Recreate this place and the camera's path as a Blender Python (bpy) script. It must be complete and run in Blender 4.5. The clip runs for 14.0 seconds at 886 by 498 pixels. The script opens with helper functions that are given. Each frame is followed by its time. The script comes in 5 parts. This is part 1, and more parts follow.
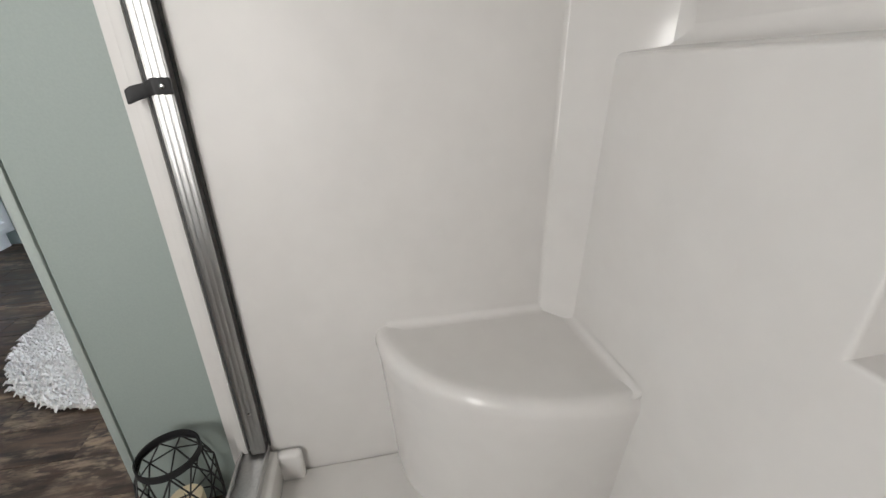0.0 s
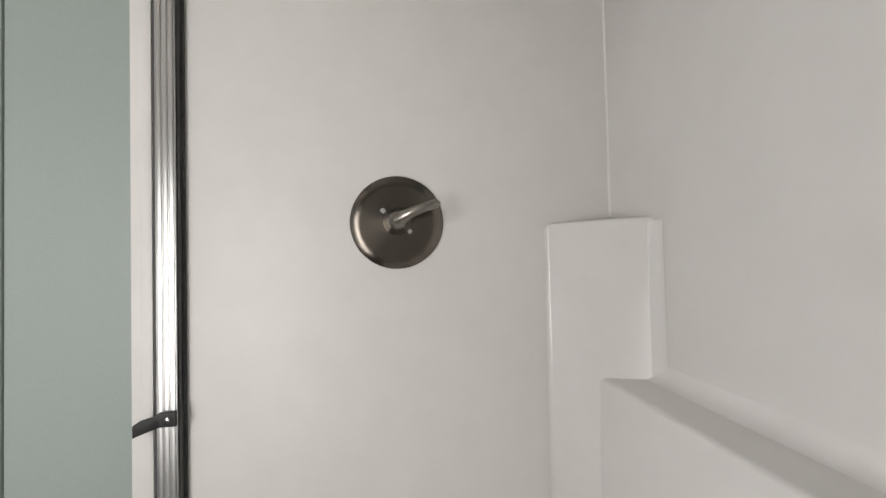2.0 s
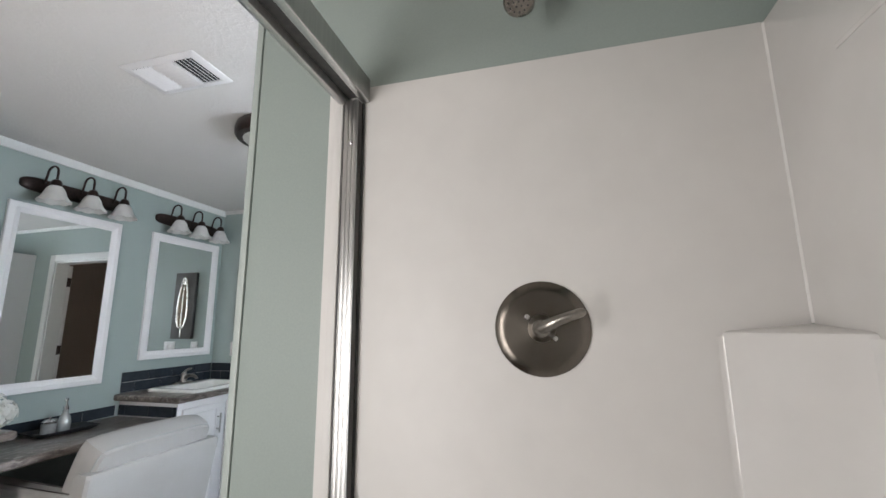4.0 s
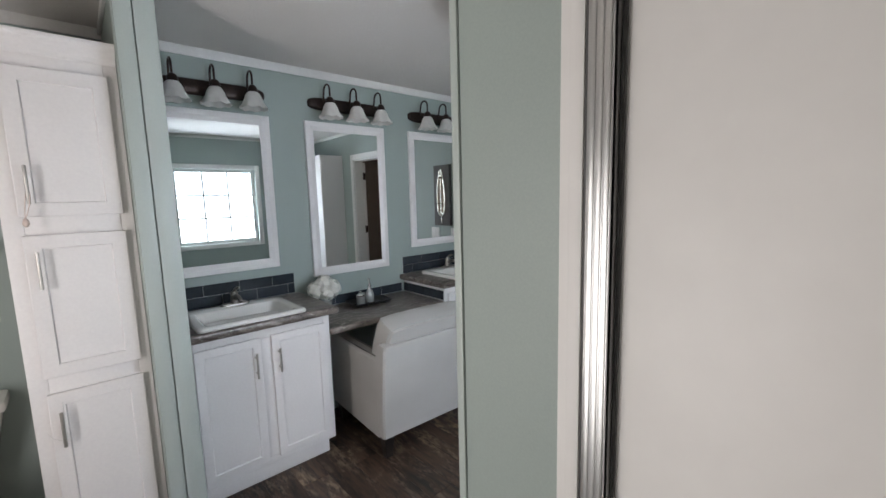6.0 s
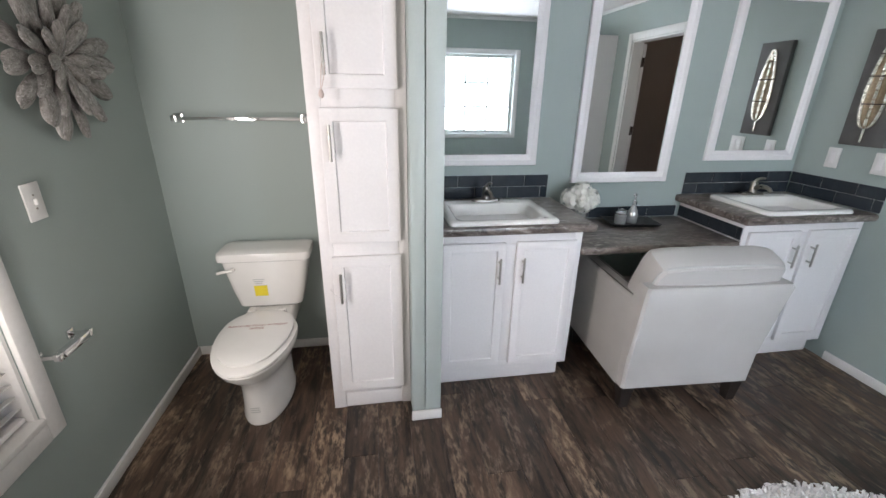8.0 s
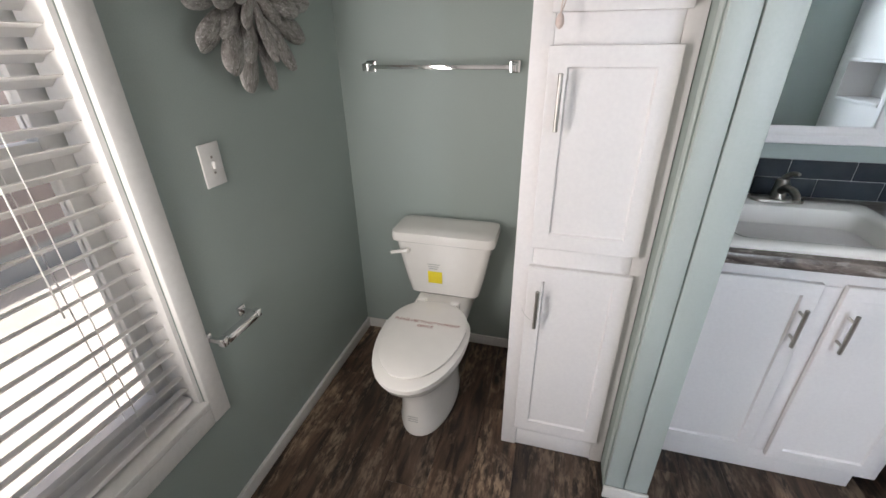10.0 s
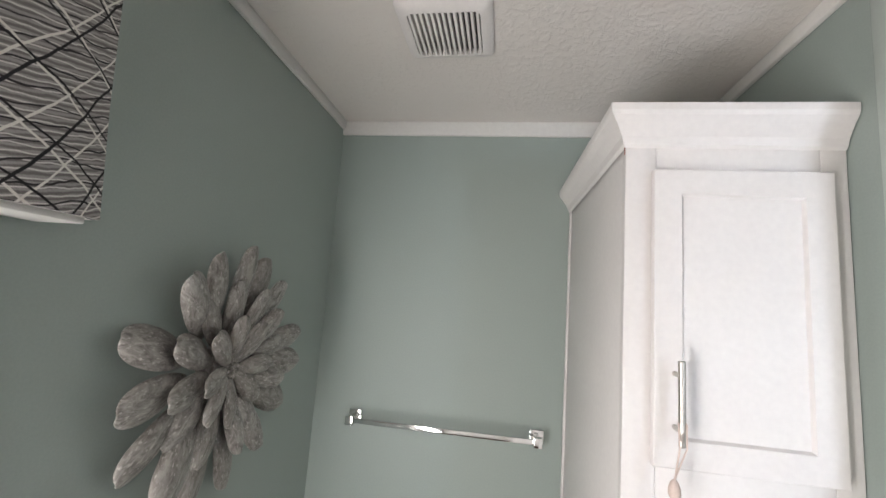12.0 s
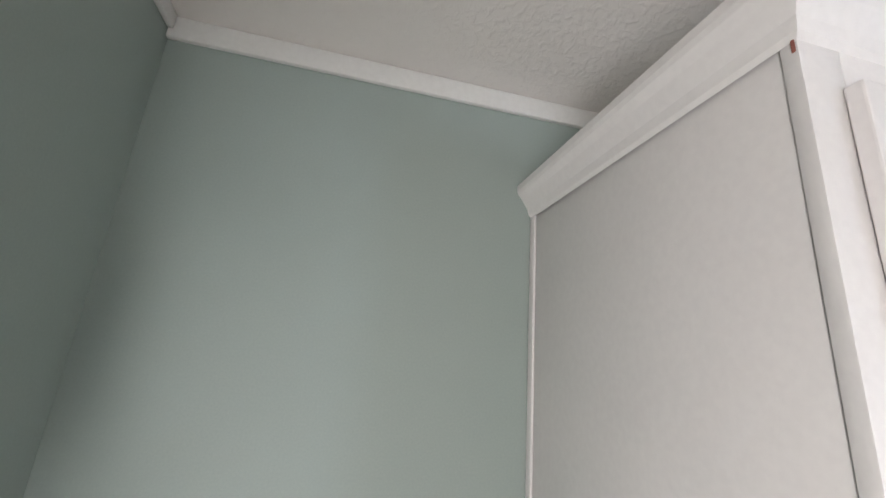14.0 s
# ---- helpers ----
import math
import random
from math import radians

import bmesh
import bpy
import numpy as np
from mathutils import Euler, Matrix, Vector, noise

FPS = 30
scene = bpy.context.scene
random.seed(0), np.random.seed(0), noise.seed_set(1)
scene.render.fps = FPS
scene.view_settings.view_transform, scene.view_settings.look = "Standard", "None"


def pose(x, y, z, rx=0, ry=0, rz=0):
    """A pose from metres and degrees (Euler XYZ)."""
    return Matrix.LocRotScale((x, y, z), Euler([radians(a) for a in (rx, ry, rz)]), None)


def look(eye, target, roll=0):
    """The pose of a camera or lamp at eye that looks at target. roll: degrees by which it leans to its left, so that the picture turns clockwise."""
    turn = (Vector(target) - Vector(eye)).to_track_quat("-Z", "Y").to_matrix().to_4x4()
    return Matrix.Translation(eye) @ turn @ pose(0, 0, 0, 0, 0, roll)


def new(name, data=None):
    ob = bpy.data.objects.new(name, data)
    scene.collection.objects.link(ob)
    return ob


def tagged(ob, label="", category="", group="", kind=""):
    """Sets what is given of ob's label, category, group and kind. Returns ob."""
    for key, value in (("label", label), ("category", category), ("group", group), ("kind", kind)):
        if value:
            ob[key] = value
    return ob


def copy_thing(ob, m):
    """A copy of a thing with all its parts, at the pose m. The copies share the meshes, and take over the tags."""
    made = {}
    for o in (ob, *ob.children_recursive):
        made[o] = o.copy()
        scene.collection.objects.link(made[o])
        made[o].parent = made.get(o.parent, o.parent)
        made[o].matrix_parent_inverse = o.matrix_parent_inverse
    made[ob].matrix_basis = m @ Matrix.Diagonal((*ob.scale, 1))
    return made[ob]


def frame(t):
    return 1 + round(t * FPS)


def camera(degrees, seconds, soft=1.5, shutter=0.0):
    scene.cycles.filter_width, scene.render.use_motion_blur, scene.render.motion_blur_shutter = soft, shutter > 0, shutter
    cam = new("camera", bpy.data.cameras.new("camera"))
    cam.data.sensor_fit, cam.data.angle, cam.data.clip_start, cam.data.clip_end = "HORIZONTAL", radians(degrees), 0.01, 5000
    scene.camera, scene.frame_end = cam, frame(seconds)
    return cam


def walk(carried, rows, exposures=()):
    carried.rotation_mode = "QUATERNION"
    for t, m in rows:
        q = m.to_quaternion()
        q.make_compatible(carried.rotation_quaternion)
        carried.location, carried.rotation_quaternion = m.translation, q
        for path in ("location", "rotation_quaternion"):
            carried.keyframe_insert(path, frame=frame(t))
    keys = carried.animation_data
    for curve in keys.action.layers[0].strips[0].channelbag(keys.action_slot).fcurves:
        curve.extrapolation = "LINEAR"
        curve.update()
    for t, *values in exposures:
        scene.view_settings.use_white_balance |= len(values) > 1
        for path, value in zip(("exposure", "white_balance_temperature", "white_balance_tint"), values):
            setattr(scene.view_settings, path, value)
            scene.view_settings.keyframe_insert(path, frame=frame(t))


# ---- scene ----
cam = camera(94.5, 14.0)
PATH = [
    (0, (0.77, -2.776, 1.038), (2.566, -3.128, 0.232), -0.7),
    (0.5, (0.791, -2.809, 1.084), (2.658, -3.125, 0.439), -1.7),
    (1, (0.797, -2.805, 1.115), (2.712, -3.109, 0.624), -1.8),
    (1.5, (0.794, -2.846, 1.21), (2.767, -3.104, 1.009), -1.5),
    (2, (0.783, -2.874, 1.292), (2.769, -3.104, 1.337), -1.3),
    (2.5, (0.778, -2.905, 1.339), (2.767, -3.068, 1.479), -2.0),
    (3, (0.751, -2.907, 1.396), (2.73, -2.935, 1.685), -2.3),
    (3.2, (0.75, -2.909, 1.4), (2.721, -2.837, 1.732), -2.0),
    (5.3, (0.908, -2.773, 1.322), (2.576, -1.673, 1.423), 0.4),
    (5.5, (0.96, -2.732, 1.343), (2.575, -1.552, 1.361), 0.4),
    (6, (1.062, -2.733, 1.549), (2.374, -1.245, 1.296), -1.5),
    (6.5, (1.091, -2.657, 1.559), (2.062, -0.983, 1.055), -2.8),
    (7, (1.1, -2.523, 1.54), (1.768, -0.735, 0.942), -1.4),
    (7.2, (1.096, -2.457, 1.549), (1.626, -0.63, 0.931), -0.5),
    (9.3, (1.128, -1.967, 1.405), (1.184, -0.204, 0.463), 1.9),
    (9.5, (1.056, -1.863, 1.407), (0.946, -0.122, 0.429), 1.4),
    (10, (0.939, -1.746, 1.452), (0.46, -0.024, 0.556), -0.8),
    (10.5, (0.89, -1.632, 1.498), (0.263, 0.147, 0.833), -0.2),
    (11, (0.863, -1.485, 1.587), (0.237, 0.383, 1.242), 1.6),
    (11.5, (0.748, -1.421, 1.691), (0.321, 0.532, 1.641), 3.3),
    (12, (0.627, -1.401, 1.768), (0.323, 0.559, 2.03), 4.2),
    (12.5, (0.575, -1.313, 1.83), (0.32, 0.607, 2.329), 4.5),
    (13, (0.55, -1.199, 1.844), (0.399, 0.705, 2.44), 4.2),
    (13.5, (0.448, -1.010, 1.785), (0.54, 0.886, 2.41), 5.0),
    (14, (0.443, -0.839, 1.752), (0.859, 1.04, 2.296), 4.5),
]
walk(cam, [(t, look(eye, target, roll)) for t, eye, target, roll in PATH],
     exposures=[(0, 1.28, 6450, 9), (1, 1.22, 6450, 9), (2, 1.22, 6500, 10), (3, 1.22, 6500, 11), (5.4, 1.06, 6550, 11), (6, 0.9, 6550, 12), (6.5, 1.08, 6500, 11), (7, 1.24, 6500, 12),
                (9.4, 1.56, 6800, 15), (10, 1.26, 6600, 13), (10.5, 1.0, 6650, 13), (11, 0.94, 6650, 13), (11.5, 1.24, 6600, 12), (12.5, 1.6, 6600, 11), (13.3, 1.64, 6550, 11), (14, 1.52, 6500, 11)])

# ---- world and light ----
W, E, S, H = 0.0, 3.8, -3.42, 2.42
SX = 1.605          # inner face of the shower's valve wall
WIN_W = (-2.215, -1.075, 0.50, 2.0)
WIN_S = (1.98, 2.97, 1.0, 1.99)
DOOR_E = (-2.1, -1.32, 0.0, 2.05)

world = bpy.data.worlds.new("sky")
scene.world = world
world.use_nodes = True
wn = world.node_tree.nodes
sky = wn.new("ShaderNodeTexSky")
sky.sky_type, sky.sun_disc, sky.sun_elevation, sky.sun_rotation = "NISHITA", False, radians(55), radians(0)
sky.dust_density, sky.ozone_density = 5.0, 0.6
wn["Background"].inputs["Strength"].default_value = 0.1
world.node_tree.links.new(sky.outputs[0], wn["Background"].inputs["Color"])
sun = bpy.data.lights.new("sun", "SUN")
sun.energy, sun.angle, sun.color = 4.0, radians(0.5), (1, 0.95, 0.88)
new("sun", sun).matrix_world = look((0.3, 7, 10), (0, 0, 0))


def area(name, m, w, h, watts, colour=(1, 1, 1)):
    d = bpy.data.lights.new(name, "AREA")
    d.shape, d.size, d.size_y, d.energy, d.color = "RECTANGLE", w, h, watts, colour
    ob = new(name, d)
    ob.matrix_world = m
    return ob


# the west window is wide: its two halves send light up and down the room
for y, turn, watts in ((-1.52, 0.50, 5.8), (-1.88, -0.74, 6.2)):
    area("daylight_west", look((0.10, y, 1.2), (0.10 + 0.68, y + turn, 1.36)), 0.26, 1.25, watts, (1, 0.965, 0.935))
area("daylight_south", look((2.48, S - 0.2, 1.5), (2.4, 0, 2.0)), 1.0, 1.0, 14.0, (0.745, 0.865, 1))


# ---- materials ----
def tree(name, rough=0.5, metal=0.0):
    m = bpy.data.materials.new(name)
    m.use_nodes = True
    b = m.node_tree.nodes["Principled BSDF"]
    b.inputs["Roughness"].default_value, b.inputs["Metallic"].default_value = rough, metal

    def node(kind, **inputs):
        n = m.node_tree.nodes.new(kind)
        for k, v in inputs.items():
            n.inputs[k].default_value = v
        return n

    return m, b, node, m.node_tree.links.new


def mixer(node, link, fac, a, b):
    """Colour mix; a and b are colours or sockets."""
    n = node("ShaderNodeMix")
    n.data_type = "RGBA"
    for i, v in ((6, a), (7, b)):
        if isinstance(v, tuple):
            n.inputs[i].default_value = (*v, 1)
        else:
            link(v, n.inputs[i])
    if isinstance(fac, float):
        n.inputs[0].default_value = fac
    else:
        link(fac, n.inputs[0])
    return n.outputs[2]


def ramp(node, link, src, lo, hi):
    n = node("ShaderNodeMapRange", **{"From Min": lo, "From Max": hi})
    link(src, n.inputs["Value"])
    return n.outputs["Result"]


def surface(name, c1, c2, rough=0.5, metal=0.0, big=1.5, fine=60.0, bump=0.05, depth=0.002, stretch=(1, 1, 1), rough2=None, coat=0.0):
    """Painted, moulded or woven surface: two close tones at two scales, with fine relief."""
    m, b, node, link = tree(name, rough, metal)
    pos = node("ShaderNodeNewGeometry").outputs["Position"]
    mp = node("ShaderNodeMapping", Scale=stretch)
    link(pos, mp.inputs["Vector"])
    n1 = node("ShaderNodeTexNoise", Scale=big, Detail=4.0)
    n2 = node("ShaderNodeTexNoise", Scale=fine, Detail=3.0)
    link(mp.outputs[0], n1.inputs["Vector"])
    link(mp.outputs[0], n2.inputs["Vector"])
    add = node("ShaderNodeMath")
    add.operation = "ADD"
    link(n1.outputs["Fac"], add.inputs[0])
    link(n2.outputs["Fac"], add.inputs[1])
    f = ramp(node, link, add.outputs[0], 0.7, 1.3)
    link(mixer(node, link, f, c1, c2), b.inputs["Base Color"])
    if rough2 is not None:
        r = node("ShaderNodeMapRange", **{"From Min": 0.3, "From Max": 0.7, "To Min": rough, "To Max": rough2})
        link(n1.outputs["Fac"], r.inputs["Value"])
        link(r.outputs["Result"], b.inputs["Roughness"])
    if bump:
        bp = node("ShaderNodeBump", Strength=bump, Distance=depth)
        link(n2.outputs["Fac"], bp.inputs["Height"])
        link(bp.outputs["Normal"], b.inputs["Normal"])
    b.inputs["Coat Weight"].default_value = coat
    return m


SAGE = surface("sage_paint", (0.312, 0.366, 0.343), (0.339, 0.396, 0.371), 0.46, big=1.2, fine=220, bump=0.12, depth=0.001, rough2=0.62)
SAGE2 = surface("sage_trim", (0.415, 0.472, 0.448), (0.445, 0.50, 0.475), 0.4, fine=150, bump=0.06)
WHITE = surface("white_lacquer", (0.755, 0.728, 0.722), (0.805, 0.778, 0.768), 0.45, big=3, fine=90, bump=0.03)
TRIM = surface("white_trim", (0.70, 0.69, 0.67), (0.76, 0.75, 0.73), 0.42, big=4, fine=70, bump=0.08)
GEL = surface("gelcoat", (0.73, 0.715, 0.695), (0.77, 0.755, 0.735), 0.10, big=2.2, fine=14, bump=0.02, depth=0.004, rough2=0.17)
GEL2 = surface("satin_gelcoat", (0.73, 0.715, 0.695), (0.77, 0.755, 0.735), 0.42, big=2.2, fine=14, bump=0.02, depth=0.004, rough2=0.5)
CHINA = surface("vitreous_china", (0.80, 0.78, 0.745), (0.83, 0.81, 0.775), 0.09, fine=20, bump=0.01)
ALU = surface("brushed_aluminium", (0.52, 0.52, 0.52), (0.64, 0.64, 0.63), 0.36, 1.0, big=8, fine=160, bump=0.06, depth=0.0006, stretch=(1, 1, 0.03))
CHROME = surface("chrome", (0.80, 0.80, 0.81), (0.86, 0.86, 0.86), 0.07, 1.0, fine=30, bump=0.0)
NICKEL = surface("brushed_nickel", (0.25, 0.232, 0.208), (0.36, 0.335, 0.305), 0.25, 1.0, big=10, fine=180, bump=0.05, depth=0.0005, rough2=0.36)
BRONZE = surface("oil_rubbed_bronze", (0.028, 0.019, 0.017), (0.055, 0.035, 0.03), 0.32, 0.6, big=14, fine=120, bump=0.05)
BLACK = surface("black_plastic_and_shade", (0.010, 0.010, 0.011), (0.018, 0.018, 0.020), 0.55, fine=120, bump=0.05)
RUBBER_SHADE = surface("dark_rubber_and_shade", (0.05, 0.05, 0.05), (0.09, 0.09, 0.088), 0.6, fine=90, bump=0.1)
GROUT = surface("grey_grout", (0.33, 0.34, 0.34), (0.42, 0.43, 0.43), 0.85, fine=300, bump=0.3)
CLOTH = surface("cream_upholstery", (0.47, 0.452, 0.43), (0.54, 0.52, 0.495), 0.7, big=4, fine=420, bump=0.35, depth=0.0012)
FEED = surface("dark_leg_wood", (0.016, 0.012, 0.011), (0.03, 0.024, 0.02), 0.35, fine=40, bump=0.05, stretch=(1, 1, 0.2))
SATIN = surface("satin_nickel", (0.50, 0.475, 0.44), (0.60, 0.575, 0.54), 0.34, 1.0, big=10, fine=180, bump=0.03, depth=0.0004)
PETALW = surface("white_petal", (0.75, 0.73, 0.66), (0.85, 0.84, 0.79), 0.7, big=30, fine=200, bump=0.1)
RUGM = surface("shag_wool", (0.66, 0.62, 0.59), (0.80, 0.765, 0.74), 0.9, big=12, fine=300, bump=0.2)
CANVAS = surface("grey_canvas", (0.085, 0.08, 0.078), (0.125, 0.12, 0.115), 0.7, big=9, fine=350, bump=0.3)
SILVER = surface("silver_leaf", (0.62, 0.57, 0.48), (0.80, 0.77, 0.70), 0.22, 1.0, big=25, fine=160, bump=0.2)
CANDLE = surface("ivory_wax", (0.70, 0.60, 0.40), (0.78, 0.69, 0.5), 0.5, fine=60, bump=0.03)
YELLOW = surface("yellow_label", (0.78, 0.62, 0.02), (0.82, 0.67, 0.04), 0.5, fine=120, bump=0.0)
INK = surface("red_brown_ink", (0.30, 0.10, 0.08), (0.36, 0.14, 0.11), 0.6, fine=200, bump=0.0)
GREYINK = surface("grey_ink", (0.42, 0.42, 0.40), (0.5, 0.5, 0.48), 0.6, fine=200, bump=0.0)
CORD = surface("pale_cord", (0.62, 0.50, 0.45), (0.72, 0.6, 0.55), 0.7, fine=300, bump=0.2)
BROWN = surface("brown_wall", (0.19, 0.15, 0.125), (0.22, 0.175, 0.145), 0.6, fine=120, bump=0.05)
LEAFG = surface("soap_glass", (0.45, 0.46, 0.45), (0.55, 0.56, 0.55), 0.12, 0.55, fine=60, bump=0.0)
GROUND = surface("pale_gravel", (0.52, 0.50, 0.47), (0.66, 0.64, 0.60), 0.9, big=2, fine=30, bump=0.4, depth=0.02)
SIDING = surface("mauve_siding", (0.27, 0.225, 0.215), (0.33, 0.28, 0.265), 0.6, big=1, fine=40, bump=0.1)


def ceiling_material():
    m, b, node, link = tree("knockdown_ceiling", 0.75)
    pos = node("ShaderNodeNewGeometry").outputs["Position"]
    n1 = node("ShaderNodeTexNoise", Scale=55.0, Detail=5.0, Roughness=0.6, Distortion=0.6)
    n2 = node("ShaderNodeTexNoise", Scale=1.5, Detail=3.0)
    link(pos, n1.inputs["Vector"])
    link(pos, n2.inputs["Vector"])
    f = ramp(node, link, n1.outputs["Fac"], 0.45, 0.62)
    link(mixer(node, link, n2.outputs["Fac"], (0.70, 0.665, 0.635), (0.76, 0.725, 0.695)), b.inputs["Base Color"])
    bp = node("ShaderNodeBump", Strength=0.3, Distance=0.005)
    link(f, bp.inputs["Height"])
    link(bp.outputs["Normal"], b.inputs["Normal"])
    return m


def plank_material():
    """Distressed dark wood print: long grain, pale worn patches, tone by plank."""
    m, b, node, link = tree("distressed_plank", 0.4)
    pos = node("ShaderNodeNewGeometry").outputs["Position"]
    rnd = node("ShaderNodeObjectInfo").outputs["Random"]
    off = node("ShaderNodeCombineXYZ")
    mul = node("ShaderNodeMath")
    mul.operation, mul.inputs[1].default_value = "MULTIPLY", 37.0
    link(rnd, mul.inputs[0])
    link(mul.outputs[0], off.inputs[1])
    link(mul.outputs[0], off.inputs[2])
    add = node("ShaderNodeVectorMath")
    add.operation = "ADD"
    link(pos, add.inputs[0])
    link(off.outputs[0], add.inputs[1])

    def grain(scale, detail, stretch, dist=0.0):
        mp = node("ShaderNodeMapping", Scale=stretch)
        link(add.outputs[0], mp.inputs["Vector"])
        n = node("ShaderNodeTexNoise", Scale=scale, Detail=detail, Roughness=0.65, Distortion=dist)
        link(mp.outputs[0], n.inputs["Vector"])
        return n.outputs["Fac"]

    streak = grain(9.0, 6.0, (3.2, 0.45, 1), 0.4)
    patch = grain(5.0, 5.0, (1.6, 0.55, 1), 0.8)
    fleck = grain(45.0, 4.0, (1.2, 0.35, 1))
    base = mixer(node, link, ramp(node, link, streak, 0.38, 0.62), (0.017, 0.0115, 0.0095), (0.115, 0.073, 0.050))
    worn = node("ShaderNodeMath")
    worn.operation = "MULTIPLY"
    link(ramp(node, link, patch, 0.46, 0.62), worn.inputs[0])
    link(ramp(node, link, fleck, 0.44, 0.60), worn.inputs[1])
    col = mixer(node, link, worn.outputs[0], base, (0.30, 0.225, 0.16))
    tone = mixer(node, link, rnd, (0.62, 0.60, 0.60), (1.18, 1.12, 1.06))
    t = node("ShaderNodeMix")
    t.data_type, t.blend_type = "RGBA", "MULTIPLY"
    t.inputs[0].default_value = 1.0
    link(col, t.inputs[6])
    link(tone, t.inputs[7])
    link(t.outputs[2], b.inputs["Base Color"])
    r = node("ShaderNodeMapRange", **{"From Min": 0.3, "From Max": 0.7, "To Min": 0.30, "To Max": 0.55})
    link(streak, r.inputs["Value"])
    link(r.outputs["Result"], b.inputs["Roughness"])
    bp = node("ShaderNodeBump", Strength=0.25, Distance=0.0015)
    link(fleck, bp.inputs["Height"])
    link(bp.outputs["Normal"], b.inputs["Normal"])
    return m


def laminate_material():
    """Brown-grey stone-print laminate with pale veins."""
    m, b, node, link = tree("stone_laminate", 0.28)
    pos = node("ShaderNodeNewGeometry").outputs["Position"]
    mp = node("ShaderNodeMapping", Scale=(0.7, 1.8, 1.8), Rotation=(0, 0, 0.35))
    link(pos, mp.inputs["Vector"])
    n1 = node("ShaderNodeTexNoise", Scale=9.0, Detail=7.0, Roughness=0.68, Distortion=1.2)
    n2 = node("ShaderNodeTexNoise", Scale=26.0, Detail=5.0, Roughness=0.6, Distortion=0.8)
    link(mp.outputs[0], n1.inputs["Vector"])
    link(mp.outputs[0], n2.inputs["Vector"])
    c = mixer(node, link, ramp(node, link, n1.outputs["Fac"], 0.36, 0.64), (0.060, 0.046, 0.040), (0.24, 0.20, 0.175))
    c = mixer(node, link, ramp(node, link, n2.outputs["Fac"], 0.54, 0.70), c, (0.40, 0.36, 0.33))
    link(c, b.inputs["Base Color"])
    return m


def tile_material():
    m, b, node, link = tree("slate_glass_tile", 0.12)
    pos = node("ShaderNodeNewGeometry").outputs["Position"]
    n = node("ShaderNodeTexNoise", Scale=18.0, Detail=5.0, Roughness=0.6)
    link(pos, n.inputs["Vector"])
    c = mixer(node, link, n.outputs["Fac"], (0.010, 0.014, 0.020), (0.040, 0.050, 0.062))
    c = mixer(node, link, ramp(node, link, node("ShaderNodeObjectInfo").outputs["Random"], 0.0, 2.2), c, (0.055, 0.062, 0.07))
    link(c, b.inputs["Base Color"])
    bp = node("ShaderNodeBump", Strength=0.12, Distance=0.003)
    link(n.outputs["Fac"], bp.inputs["Height"])
    link(bp.outputs["Normal"], b.inputs["Normal"])
    return m


def galvanised_petal():
    """Weathered grey metal with pale rubbed ridges, pale tone raised to paint in highlights."""
    m, b, node, link = tree("weathered_petal", 0.36, 0.4)
    pos = node("ShaderNodeTexCoord").outputs["Object"]
    rnd = node("ShaderNodeObjectInfo").outputs["Random"]
    sc = node("ShaderNodeVectorMath")
    sc.operation = "ADD"
    link(pos, sc.inputs[0])
    link(rnd, sc.inputs[1])
    mp = node("ShaderNodeMapping", Scale=(1, 1.2, 0.5))
    link(sc.outputs[0], mp.inputs["Vector"])
    n1 = node("ShaderNodeTexNoise", Scale=60.0, Detail=6.0, Roughness=0.7, Distortion=1.0)
    n2 = node("ShaderNodeTexNoise", Scale=190.0, Detail=3.0)
    link(mp.outputs[0], n1.inputs["Vector"])
    link(mp.outputs[0], n2.inputs["Vector"])
    c = mixer(node, link, ramp(node, link, n1.outputs["Fac"], 0.35, 0.62), (0.17, 0.157, 0.148), (0.47, 0.446, 0.425))
    c = mixer(node, link, ramp(node, link, n2.outputs["Fac"], 0.58, 0.72), c, (0.70, 0.675, 0.65))
    c = mixer(node, link, ramp(node, link, rnd, 0.0, 3.0), c, (0.18, 0.165, 0.15))
    link(c, b.inputs["Base Color"])
    bp = node("ShaderNodeBump", Strength=0.6, Distance=0.003)
    link(n1.outputs["Fac"], bp.inputs["Height"])
    link(bp.outputs["Normal"], b.inputs["Normal"])
    return m


